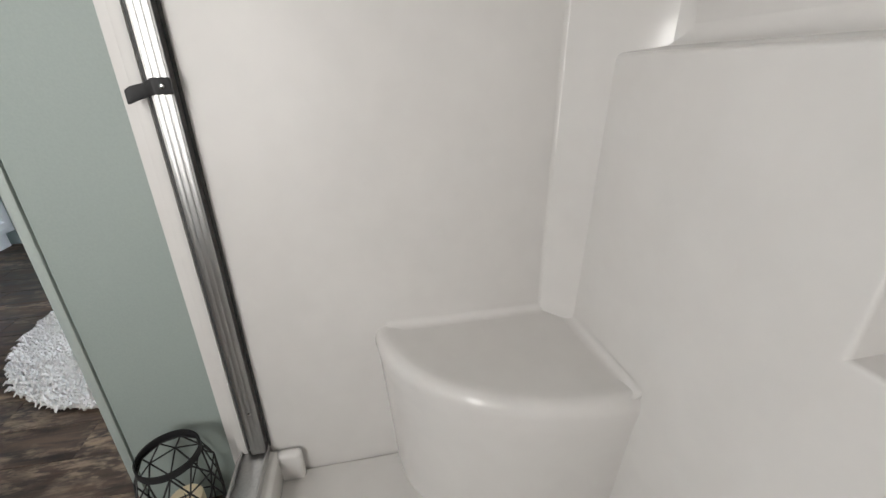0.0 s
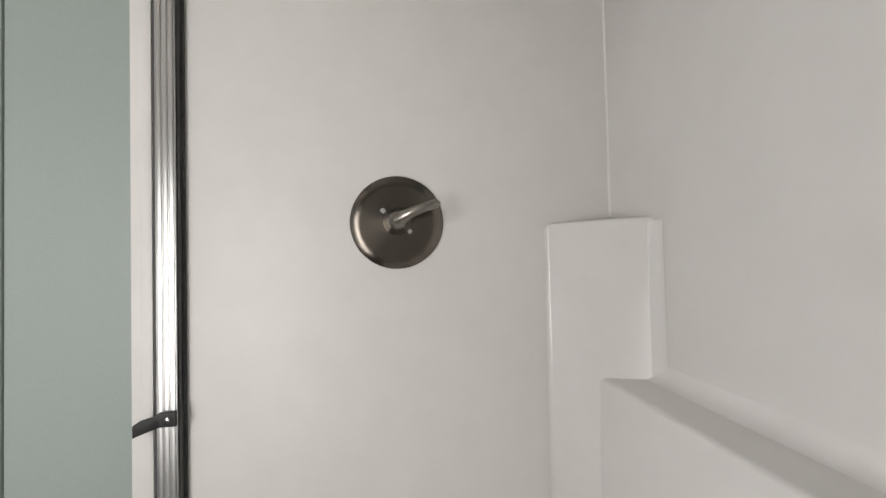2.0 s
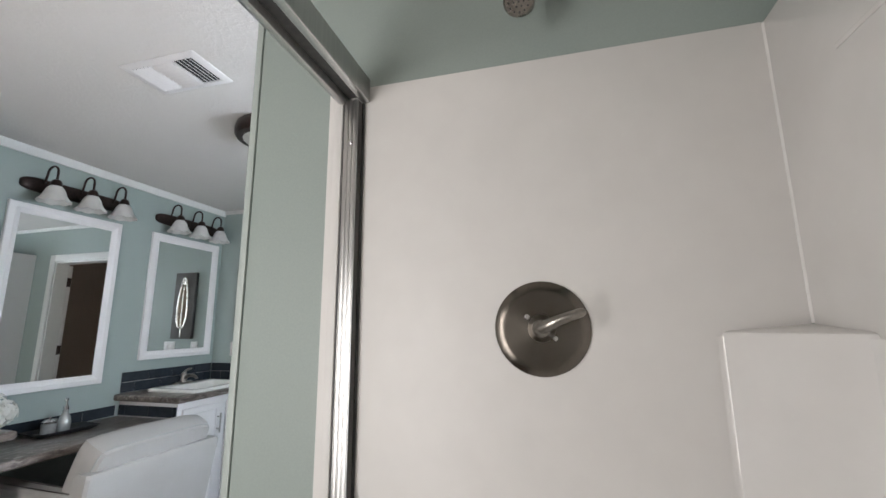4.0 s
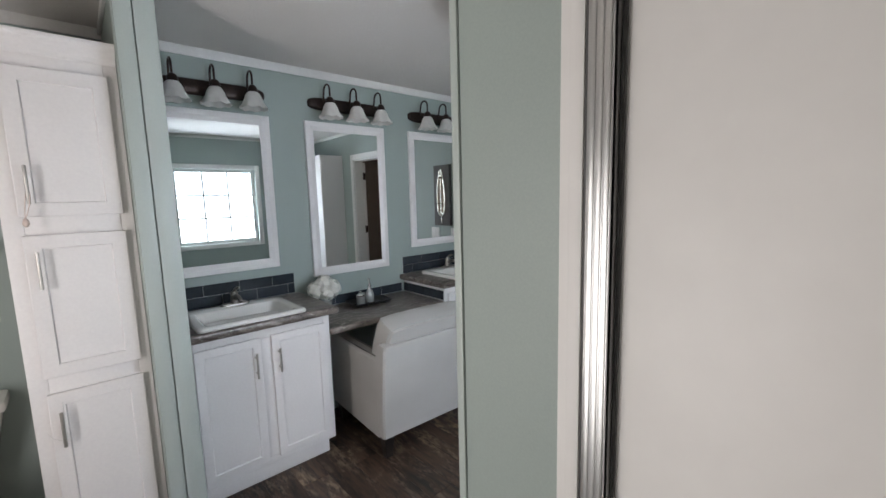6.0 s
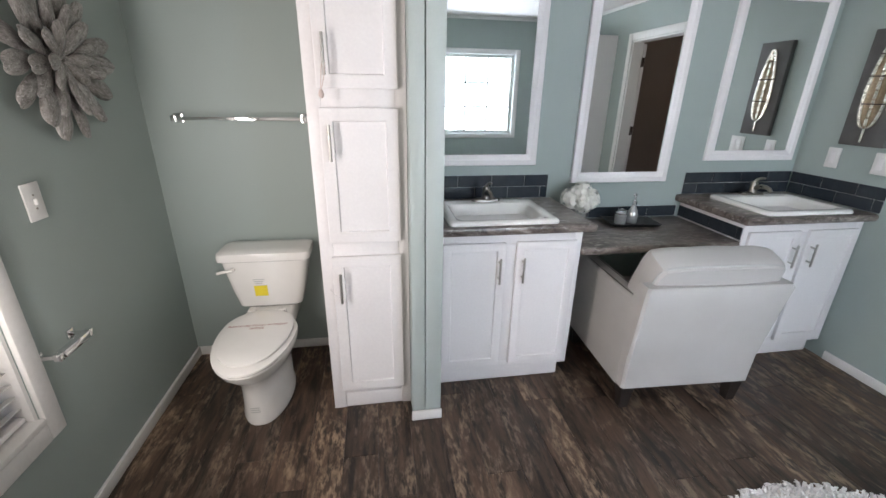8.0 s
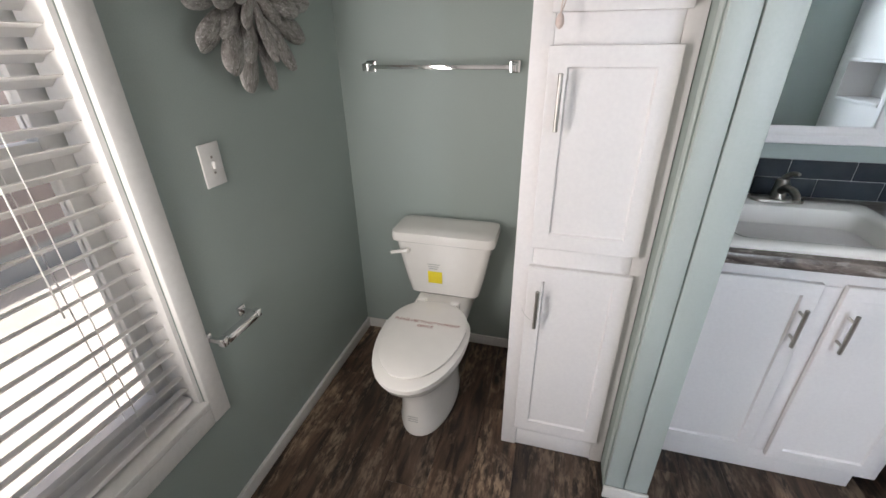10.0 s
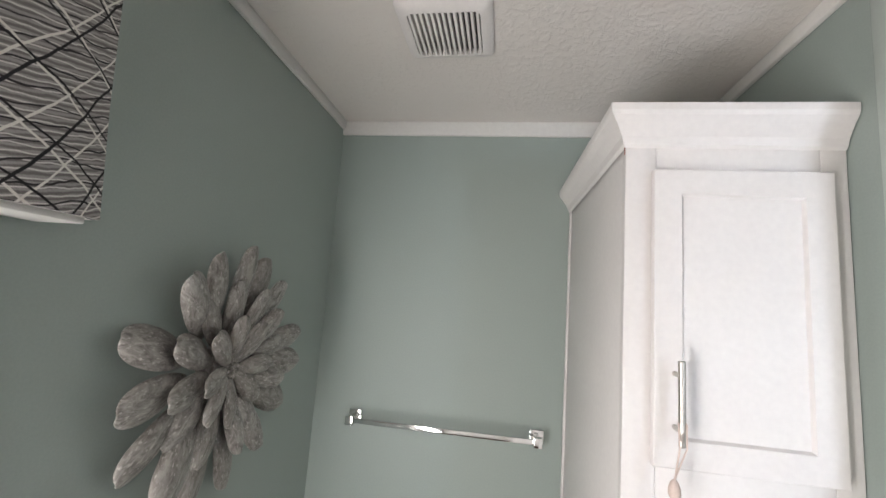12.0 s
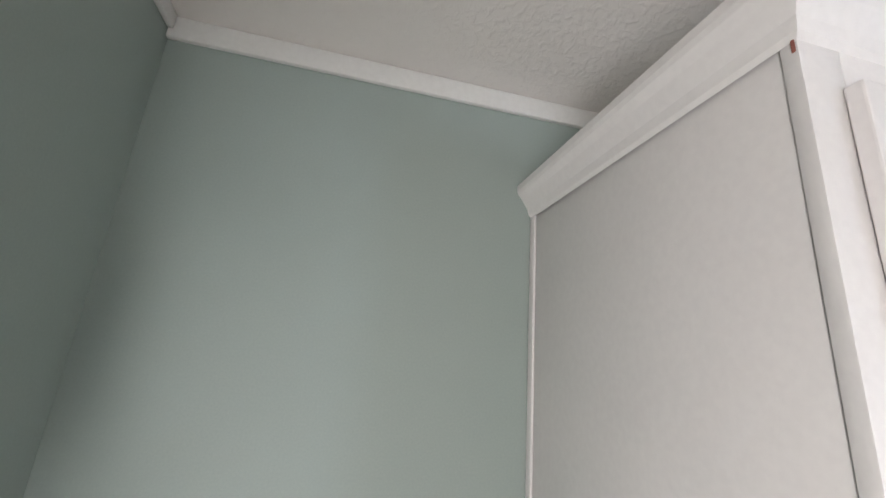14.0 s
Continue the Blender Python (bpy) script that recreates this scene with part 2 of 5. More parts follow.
def valance_material():
    """Grey chenille waves crossed by black and white diagonal yarns."""
    m, b, node, link = tree("valance_weave", 0.85)
    pos = node("ShaderNodeNewGeometry").outputs["Position"]
    sep = node("ShaderNodeSeparateXYZ")
    link(pos, sep.inputs[0])
    along = node("ShaderNodeMath")          # runs round the corner of the valance
    along.operation = "SUBTRACT"
    link(sep.outputs[1], along.inputs[0])
    link(sep.outputs[0], along.inputs[1])
    vec = node("ShaderNodeCombineXYZ")
    link(along.outputs[0], vec.inputs[0])
    link(sep.outputs[2], vec.inputs[1])

    def bands(angle, scale, dist, lo, hi, dscale=2.0):
        mp = node("ShaderNodeMapping", Rotation=(0, 0, angle))
        link(vec.outputs[0], mp.inputs["Vector"])
        w = node("ShaderNodeTexWave", Scale=scale, Distortion=dist, Detail=2.0, **{"Detail Scale": dscale})
        link(mp.outputs[0], w.inputs["Vector"])
        return ramp(node, link, w.outputs["Fac"], lo, hi)

    c = mixer(node, link, bands(1.30, 46.0, 3.0, 0.2, 0.8, 0.9), (0.17, 0.158, 0.155), (0.33, 0.315, 0.31))
    c = mixer(node, link, bands(1.32, 34.0, 3.6, 0.86, 0.97, 0.9), c, (0.62, 0.60, 0.58))
    c = mixer(node, link, bands(1.34, 14.0, 4.5, 0.965, 0.985, 1.1), c, (0.03, 0.028, 0.03))
    for ang, s, col in ((0.62, 5.6, (0.74, 0.72, 0.68)), (-0.95, 5.0, (0.72, 0.70, 0.66)), (0.55, 4.6, (0.012, 0.012, 0.014)), (-1.05, 5.2, (0.013, 0.013, 0.015))):
        c = mixer(node, link, bands(ang, s, 0.6, 0.992, 0.997, 3.0), c, col)
    link(c, b.inputs["Base Color"])
    n = node("ShaderNodeTexNoise", Scale=260.0, Detail=3.0)
    link(pos, n.inputs["Vector"])
    bp = node("ShaderNodeBump", Strength=0.6, Distance=0.003)
    link(n.outputs["Fac"], bp.inputs["Height"])
    link(bp.outputs["Normal"], b.inputs["Normal"])
    return m


def plain(name, colour, rough, metal=0.0, transmission=0.0, ior=1.45):
    m, b, node, link = tree(name, rough, metal)
    b.inputs["Base Color"].default_value = (*colour, 1)
    b.inputs["Transmission Weight"].default_value, b.inputs["IOR"].default_value = transmission, ior
    return m


def alabaster():
    m, b, node, link = tree("alabaster_glass", 0.3)
    pos = node("ShaderNodeNewGeometry").outputs["Position"]
    n = node("ShaderNodeTexNoise", Scale=16.0, Detail=5.0, Distortion=1.5)
    link(pos, n.inputs["Vector"])
    link(mixer(node, link, n.outputs["Fac"], (0.62, 0.60, 0.57), (0.84, 0.82, 0.79)), b.inputs["Base Color"])
    b.inputs["Transmission Weight"].default_value = 0.25
    b.inputs["Subsurface Weight"].default_value = 0.0
    return m


CEIL, FLOORM, STONE, TILE, PETAL, VALANCE, SHADE = ceiling_material(), plank_material(), laminate_material(), tile_material(), galvanised_petal(), valance_material(), alabaster()


def slat_material():
    """Thin white slat that lets some daylight glow through."""
    m, b, node, link = tree("blind_slat", 0.4)
    b.inputs["Base Color"].default_value = (0.82, 0.81, 0.79, 1)
    tr = node("ShaderNodeBsdfTranslucent", Color=(0.85, 0.83, 0.80, 1))
    mx = node("ShaderNodeMixShader", Fac=0.35)
    link(b.outputs[0], mx.inputs[1])
    link(tr.outputs[0], mx.inputs[2])
    link(mx.outputs[0], m.node_tree.nodes["Material Output"].inputs["Surface"])
    return m


SLAT = slat_material()


def turned_plate():
    """Dark nickel spun on a lathe: highlights fan out from the centre."""
    m, b, node, link = tree("spun_nickel", 0.24, 1.0)
    pos = node("ShaderNodeTexCoord").outputs["Object"]
    n = node("ShaderNodeTexNoise", Scale=35.0, Detail=3.0)
    link(pos, n.inputs["Vector"])
    link(mixer(node, link, n.outputs["Fac"], (0.145, 0.129, 0.112), (0.21, 0.188, 0.165)), b.inputs["Base Color"])
    b.inputs["Anisotropic"].default_value = 0.8
    b.inputs["Anisotropic Rotation"].default_value = 0.25
    tan = node("ShaderNodeTangent")
    tan.direction_type, tan.axis = "RADIAL", "X"
    link(tan.outputs[0], b.inputs["Tangent"])
    return m


def screen_material():
    """Fine dark insect mesh, half open."""
    m, b, node, link = tree("insect_mesh", 0.8)
    b.inputs["Base Color"].default_value = (0.06, 0.058, 0.06, 1)
    tr = node("ShaderNodeBsdfTransparent")
    mx = node("ShaderNodeMixShader", Fac=0.76)
    link(b.outputs[0], mx.inputs[1])
    link(tr.outputs[0], mx.inputs[2])
    link(mx.outputs[0], m.node_tree.nodes["Material Output"].inputs["Surface"])
    return m


SPUN, MESH = turned_plate(), screen_material()
GILT = surface("antique_gilt", (0.20, 0.15, 0.10), (0.34, 0.27, 0.19), 0.3, 0.8, big=20, fine=160, bump=0.2)
MIRROR = plain("silvered_glass", (0.88, 0.90, 0.89), 0.01, 1.0)
PANE = plain("window_glass", (1, 1, 1), 0.0, 0.0, 1.0, 1.0)


# ---- mesh helpers ----
def add_box(bm, x0, x1, y0, y1, z0, z1, bevel=0.0, seg=2):
    vs = bmesh.ops.create_cube(bm, size=1)["verts"]
    bmesh.ops.transform(bm, verts=vs, matrix=Matrix.Translation(((x0 + x1) / 2, (y0 + y1) / 2, (z0 + z1) / 2)) @ Matrix.Diagonal((x1 - x0, y1 - y0, z1 - z0, 1)))
    if bevel:
        es = list({e for v in vs for e in v.link_edges})
        bmesh.ops.bevel(bm, geom=es, offset=bevel, segments=seg, affect="EDGES", profile=0.5)
    return bm


def boxes(*dims, bevel=0.0, seg=2):
    bm = bmesh.new()
    for d in dims:
        add_box(bm, *d, bevel=bevel, seg=seg)
    return bm


def loft(bm, rings, closed=True, cap0=True, cap1=True):
    """Skin over rings of equal counts."""
    vr = [[bm.verts.new(p) for p in r] for r in rings]
    n = len(rings[0])
    for a, b in zip(vr, vr[1:]):
        for i in range(n if closed else n - 1):
            bm.faces.new((a[i], a[(i + 1) % n], b[(i + 1) % n], b[i]))
    if cap0:
        bm.faces.new(list(reversed(vr[0])))
    if cap1:
        bm.faces.new(vr[-1])
    return bm


def lathe(bm, profile, m=Matrix(), seg=24, wave=None):
    """Turned shape: profile of (radius, height) along m's z axis."""
    rings = []
    for r, h in profile:
        ring = []
        for i in range(seg):
            a = 2 * math.pi * i / seg
            rr, hh = (r, h) if wave is None else wave(r, h, a)
            ring.append(m @ Vector((rr * math.cos(a), rr * math.sin(a), hh)))
        rings.append(ring)
    return loft(bm, rings)


def axis(p, q):
    """Frame at p with z towards q."""
    return Matrix.Translation(p) @ (Vector(q) - Vector(p)).to_track_quat("Z", "Y").to_matrix().to_4x4()


def rod(bm, p, q, r, r2=None, seg=12):
    h = (Vector(q) - Vector(p)).length
    return lathe(bm, [(r, 0), (r2 if r2 is not None else r, h)], axis(p, q), seg)


def tube(bm, pts, r, seg=8):
    pts = [Vector(p) for p in pts]
    rings = []
    for i, p in enumerate(pts):
        d = (pts[min(i + 1, len(pts) - 1)] - pts[max(i - 1, 0)]).normalized()
        u = d.orthogonal().normalized() if i == 0 else (u - d * u.dot(d)).normalized()
        v = d.cross(u)
        rr = r[i] if isinstance(r, (list, tuple)) else r
        rings.append([p + rr * (u * math.cos(2 * math.pi * k / seg) + v * math.sin(2 * math.pi * k / seg)) for k in range(seg)])
    return loft(bm, rings)


def rrect(cx, cy, w, d, r, z, n=5):
    """Rounded rectangle ring."""
    out = []
    for k, (sx, sy) in enumerate(((1, 1), (-1, 1), (-1, -1), (1, -1))):
        for i in range(n):
            a = math.pi / 2 * (k + i / (n - 1))
            out.append((cx + sx * (w / 2 - r) + r * math.cos(a), cy + sy * (d / 2 - r) + r * math.sin(a), z))
    return out


def link_mesh(name, bm, material, smooth=False):
    bmesh.ops.recalc_face_normals(bm, faces=bm.faces)
    me = bpy.data.meshes.new(name)
    bm.to_mesh(me)
    bm.free()
    me.materials.append(material)
    if smooth:
        me.shade_smooth()
        me.set_sharp_from_angle(angle=radians(38))
    return new(name, me)


def part(name, bm, material, parent, label="", smooth=True):
    ob = link_mesh(name, bm, material, smooth)
    ob.parent = parent
    return tagged(ob, label)


def share(name, me, parent, m=Matrix()):
    ob = new(name, me)
    ob.parent = parent
    ob.matrix_basis = m
    return ob


def thing(name, label, category, m=Matrix(), group="", kind=""):
    ob = new(name)
    ob.empty_display_size = 0.05
    ob.matrix_basis = m
    return tagged(ob, label, category, group, kind)


def struct(name, bm, material, label, smooth=False):
    return tagged(link_mesh(name, bm, material, smooth), label, "", "", "structure")


# ---- structure ----
floor = struct("floor", boxes((-0.15, E + 0.15, S - 0.15, 0.15, -0.12, -0.006)), RUBBER_SHADE, "dark distressed wood-look vinyl plank floor")
struct("ceiling", boxes((-0.15, E + 0.15, S - 0.15, 0.15, H, H + 0.1)), CEIL, "off-white knockdown-textured ceiling")
struct("wall_north", boxes((-0.15, E + 0.15, 0, 0.15, -0.006, H)), SAGE, "sage green painted wall behind the vanities")


def wall_hole(name, along_y, at, thick, a0, a1, hole, label):
    """Wall with one opening."""
    h0, h1, z0, z1 = hole
    bm = bmesh.new()
    for u0, u1, v0, v1 in ((a0, h0, -0.006, H), (h1, a1, -0.006, H), (h0, h1, -0.006, z0), (h0, h1, z1, H)):
        if v1 - v0 > 0.01:
            add_box(bm, *((at, at + thick, u0, u1) if along_y else (u0, u1, at, at + thick)), v0, v1)
    bmesh.ops.remove_doubles(bm, verts=bm.verts, dist=1e-5)
    return struct(name, bm, SAGE, label)


wall_hole("wall_west", True, -0.15, 0.15, S, 0, WIN_W, "sage green painted outer wall with a window")
wall_hole("wall_south", False, S - 0.15, 0.15, -0.15, E + 0.15, WIN_S, "sage green painted outer wall with a gridded window")
wall_hole("wall_east", True, E, 0.12, S, 0, DOOR_E, "sage green painted wall with a doorway")
PX0, PX1, PY = 1.236, 1.366, -0.715
struct("wall_partition", boxes((PX0, PX1, PY + 0.024, 0, -0.006, H)), SAGE, "short sage green partition wall between cabinet and vanity")
struct("wall_shower", boxes((SX + 0.007, SX + 0.115, S, -2.169, -0.006, H)), SAGE, "sage green stub wall at the shower end")
trims = boxes((SX + 0.004, SX + 0.118, -2.165, -2.145, 0.0, H - 0.002), bevel=0.003)
struct("trim_shower_wall", trims, SAGE2, "pale sage corner batten on the stub wall", True)
bm = boxes((PX0 - 0.003, PX0 + 0.056, PY, PY + 0.021, 0.055, H - 0.002), (PX0 + 0.060, PX1 + 0.003, PY, PY + 0.021, 0.055, H - 0.002), bevel=0.003)
add_box(bm, PX0 - 0.006, PX0 - 0.001, PY + 0.026, PY + 0.06, 0.055, H - 0.002, 0.002)
add_box(bm, PX1 + 0.001, PX1 + 0.006, PY + 0.026, PY + 0.06, 0.055, H - 0.002, 0.002)
struct("trim_partition", bm, SAGE2, "pale sage corner batten on the partition", True)

# ceiling moulding and baseboards
bm = bmesh.new()
C = 0.054
for d in ((0.0, E, -0.014, 0), (0.0, 0.014, S, -0.0145), (E - 0.014, E, S, -0.0145), (SX + 0.12, E - 0.0145, S, S + 0.014),
          (PX0 - 0.014, PX0, PY, -0.0145), (PX1, PX1 + 0.014, PY, -0.0145), (PX0 - 0.014, PX1 + 0.014, PY - 0.014, PY - 0.0005)):
    add_box(bm, *d, H - (C if d[3] == 0 else 0.036), H - 0.0005, bevel=0.004)
struct("trim_ceiling", bm, TRIM, "narrow white ceiling moulding", True)
bm = bmesh.new()
for d in ((0.0005, 0.0155, -2.40, -0.0005), (0.016, 0.85, -0.011, -0.0005), (E - 0.011, E - 0.0005, DOOR_E[1] + 0.08, -0.56), (E - 0.011, E - 0.0005, S + 0.012, DOOR_E[0] - 0.08),
          (SX + 0.13, E - 0.012, S + 0.0005, S + 0.011), (PX0 - 0.008, PX1 + 0.008, PY - 0.010, PY - 0.0005)):
    add_box(bm, *d, 0.001, 0.056, bevel=0.003)
struct("baseboard", bm, TRIM, "low white baseboard", True)

# doorway in the east wall, with a dark room beyond
y0, y1, _, z1 = DOOR_E
bm = boxes((E - 0.014, E - 0.0005, y0 - 0.066, y0, 0, z1 + 0.066), (E - 0.014, E - 0.0005, y1, y1 + 0.066, 0, z1 + 0.066), (E - 0.014, E - 0.0005, y0 + 0.0005, y1 - 0.0005, z1, z1 + 0.066), bevel=0.004)
struct("trim_doorway", bm, TRIM, "white doorway casing", True)
bm = boxes((E, E + 0.12, y0 + 0.0005, y0 + 0.018, 0, z1 - 0.0005), (E, E + 0.12, y1 - 0.018, y1 - 0.0005, 0, z1 - 0.0005), (E, E + 0.12, y0 + 0.0185, y1 - 0.0185, z1 - 0.018, z1 - 0.0005))
struct("door_frame", bm, TRIM, "white door jamb with dark hinges")
door = thing("door_1", "white door swung fully open into a dark brown room", "door", Matrix.Translation((E + 0.13, y0 + 0.01, 0)), kind="structure")
bm = boxes((0.0, 0.035, -0.75, -0.004, 0.012, 2.02), bevel=0.003)
part("leaf", bm, WHITE, door)
for z in (0.25, 1.1, 1.8):
    bm = boxes((-0.03, 0.030, -0.003, 0.0, z, z + 0.09), bevel=0.001)
    rod(bm, (-0.006, 0.006, z - 0.004), (-0.006, 0.006, z + 0.094), 0.007)
    part("hinge", bm, BRONZE, door, "dark bronze hinge")
bm = bmesh.new()
for d in ((E + 0.9, E + 3.0, S, S + 0.05, 0, H), (E + 0.9, E + 1.3, 0.1, 0.15, 0, H), (E + 2.6, E + 3.0, 0.1, 0.15, 0, H), (E + 1.3, E + 2.6, 0.1, 0.15, 0, 0.8), (E + 1.3, E + 2.6, 0.1, 0.15, 2.0, H), (E + 3.0, E + 3.05, S, 0.15, 0, H), (E + 0.12, E + 3.05, S, 0.15, H, H + 0.05), (E + 0.12, E + 0.9, S, S + 0.05, 0, H), (E + 0.12, E + 0.9, 0.1, 0.15, 0, H), (E + 0.12, E + 3.05, S, 0.15, -0.12, -0.006)):
    add_box(bm, *d)
struct("wall_hall", bm, BROWN, "dark brown room beyond the doorway")
struct("trim_hall", boxes((E + 2.985, E + 2.9995, S + 0.06, 0.09, 0.86, 0.92), bevel=0.004), TRIM, "pale chair rail in the brown room", True)

# built-in closet in the corner, with an open niche in its side
CT = 2.13
CX, NY0, NY1, NZ0, NZ1 = 3.48, -3.29, -2.66, 0.93, 1.29
bm = boxes((CX, E - 0.001, S + 0.0005, NY0, 0.001, CT), (CX, E - 0.001, NY1, -2.40, 0.001, CT), (CX, E - 0.001, NY0, NY1, 0.001, NZ0 - 0.001),
           (CX, E - 0.001, NY0, NY1, NZ1 + 0.001, CT), (CX + 0.27, E - 0.001, NY0, NY1, NZ0 - 0.001, NZ1 + 0.001))
bmesh.ops.remove_doubles(bm, verts=bm.verts, dist=1e-5)
struct("wall_closet", bm, WHITE, "white built-in closet with an open niche")
struct("trim_closet", boxes((CX - 0.005, CX - 0.0005, S + 0.0005, S + 0.035, 0.001, CT - 0.002), (CX - 0.005, CX + 0.03, -2.3995, -2.394, 0.001, CT - 0.002), bevel=0.0015), WHITE, "white battens on the closet corners", True)
niche = thing("niche_shelf", "white shelf boards lining the closet niche", "shelf", kind="structure")
for z in (NZ0, NZ1 - 0.028):
    part("shelf_board", boxes((CX - 0.012, CX + 0.268, NY0 + 0.001, NY1 - 0.001, z, z + 0.028), bevel=0.003), WHITE, niche)

# ---- windows ----
def sash(parent, x0, x1, y0, y1, z0, z1, w, cols, rows, along_y):
    """One glazed frame with muntins and panes, in the plane of a wall."""
    def put(name, a0, a1, b0, b1, d0, d1, material, bevel=0.003):
        d = (d0, d1, a0, a1, b0, b1) if along_y else (a0, a1, d0, d1, b0, b1)
        return part(name, boxes(d, bevel=bevel), material, parent)
    d0, d1 = (x0, x1)
    a0, a1 = (y0, y1)
    put("window_frame", a0, a0 + w, z0, z1, d0, d1, TRIM)
    put("window_frame", a1 - w, a1, z0, z1, d0, d1, TRIM)
    put("window_frame", a0 + w, a1 - w, z0, z0 + w, d0, d1, TRIM)
    put("window_frame", a0 + w, a1 - w, z1 - w, z1, d0, d1, TRIM)
    ia0, ia1, iz0, iz1 = a0 + w, a1 - w, z0 + w, z1 - w
    mid = (d0 + d1) / 2
    for i in range(1, cols):
        a = ia0 + (ia1 - ia0) * i / cols
        put("muntin", a - 0.011, a + 0.011, iz0, iz1, mid - 0.007, mid + 0.007, TRIM, 0.002)
    for j in range(1, rows):
        z = iz0 + (iz1 - iz0) * j / rows
        put("muntin", ia0, ia1, z - 0.011, z + 0.011, mid - 0.006, mid + 0.006, TRIM, 0.002)
    p = put("pane", ia0, ia1, iz0, iz1, mid - 0.0025, mid + 0.0025, PANE, 0.0)
    p.visible_shadow = False


y0, y1, z0, z1 = WIN_W
win = thing("window_1", "white double-hung window behind open blinds", "window", kind="structure")
sash(win, -0.135, -0.095, y0, y1, z0, 1.26, 0.055, 1, 1, True)
sash(win, -0.148, -0.108, y0, y1, 1.225, z1, 0.055, 1, 1, True)
part("insect_screen", boxes((-0.1395, -0.1375, y0 + 0.05, y1 - 0.05, z0 + 0.05, 1.225)), MESH, win, "fine dark insect screen", False)
part("window_sill", boxes((-0.0945, 0.022, y0 - 0.0, y1 + 0.0, z0 - 0.018, z0 + 0.004), bevel=0.004), TRIM, win)
for d in ((0.0005, 0.02, y1, y1 + 0.065, z0 - 0.085, z1 + 0.065), (0.0005, 0.02, y0 - 0.065, y0, z0 - 0.085, z1 + 0.065), (0.0005, 0.02, y0 + 0.0005, y1 - 0.0005, z0 - 0.085, z0 - 0.019), (0.0005, 0.02, y0 + 0.0005, y1 - 0.0005, z1, z1 + 0.065)):
    part("casing", boxes(d, bevel=0.005), TRIM, win)
for d in ((-0.0945, -0.0005, y1 - 0.012, y1 - 0.0005, z0 + 0.005, z1 - 0.001), (-0.0945, -0.0005, y0 + 0.0005, y0 + 0.012, z0 + 0.005, z1 - 0.001)):
    part("jamb_liner", boxes(d), TRIM, win)
blind = thing("window_blind", "white two-inch slat blind, slats tilted open", "blind")
BX = -0.045
slat = bmesh.new()
rings = []
for yy in (y0 + 0.016, y1 - 0.016):
    prof = [(-0.025, -0.0035), (-0.012, 0.0005), (0.0, 0.002), (0.012, 0.0005), (0.025, -0.0035), (0.0245, -0.006), (0.0, -0.001), (-0.0245, -0.006)]
    c, s = math.cos(radians(27)), math.sin(radians(27))
    rings.append([(u * c - v * s, yy, u * s + v * c) for u, v in prof])
loft(slat, rings)
bmesh.ops.recalc_face_normals(slat, faces=slat.faces)
sme = bpy.data.meshes.new("slat")
slat.to_mesh(sme)
slat.free()
sme.materials.append(SLAT)
for i in range(32):
    share("slat", sme, blind, Matrix.Translation((BX, 0, z0 + 0.055 + i * 0.0445)))
part("head_rail", boxes((BX - 0.028, BX + 0.028, y0 + 0.014, y1 - 0.014, z1 - 0.05, z1 - 0.002), bevel=0.004), WHITE, blind)
part("bottom_rail", boxes((BX - 0.026, BX + 0.026, y0 + 0.016, y1 - 0.016, z0 + 0.012, z0 + 0.03), bevel=0.005), WHITE, blind)
for yy in (y0 + 0.16, (y0 + y1) / 2, y1 - 0.16):
    for dx in (-0.026, 0.026):
        bm = bmesh.new()
        rod(bm, (BX + dx, yy, z0 + 0.03), (BX + dx, yy, z1 - 0.05), 0.0013, seg=6)
        part("ladder_cord", bm, TRIM, blind)
bm = bmesh.new()
tube(bm, [(BX + 0.032, y1 - 0.19, z1 - 0.06), (BX + 0.034, y1 - 0.20, 1.3), (BX + 0.033, y1 - 0.205, 0.95)], 0.0018, 6)
part("pull_cord", bm, TRIM, blind)

# fabric valance with a return at its end
val = thing("window_valance", "grey patterned fabric valance with crossing yarn lines", "curtain")
bm = bmesh.new()
VX, VY0, VY1, VZ0, VZ1 = 0.088, -2.33, -0.972, 1.844, 2.31
outer = []
for k in range(40):
    yy = VY0 + (VY1 - VY0) * k / 39
    outer.append((VX + 0.004 * math.sin(yy * 17) + 0.003 * math.sin(yy * 41), yy))
path = [(0.003, VY0)] + outer + [(VX * 0.66, VY1 + 0.004), (VX * 0.33, VY1 - 0.002), (0.003, VY1 + 0.003)]
rings = []
for z, sag in ((VZ1, 0.0), (2.15, 0.001), (2.0, -0.001), (VZ0, 0.003)):
    flare = 0.034 * (VZ1 - z) / (VZ1 - VZ0)
    rings.append([(x + (sag if x > 0.05 else 0), y + flare * (y - VY0) / (VY1 - VY0), z) for x, y in path])
inner = [(max(x - 0.005, 0.003), min(max(y, VY0 + 0.005), VY1 - 0.005)) for x, y in path]
full = [r + [(x, y + 0.034 * (VZ1 - r[0][2]) / (VZ1 - VZ0) * (y - VY0) / (VY1 - VY0), r[0][2] + (0.002 if r[0][2] == VZ0 else 0)) for x, y in reversed(inner)] for r in rings]
loft(bm, full)
part("fabric", bm, VALANCE, val)
part("lining", boxes((0.004, VX - 0.007, VY0 + 0.01, VY1 + 0.024, VZ0 - 0.008, VZ0 + 0.004), bevel=0.002), TRIM, val, "white lining board")

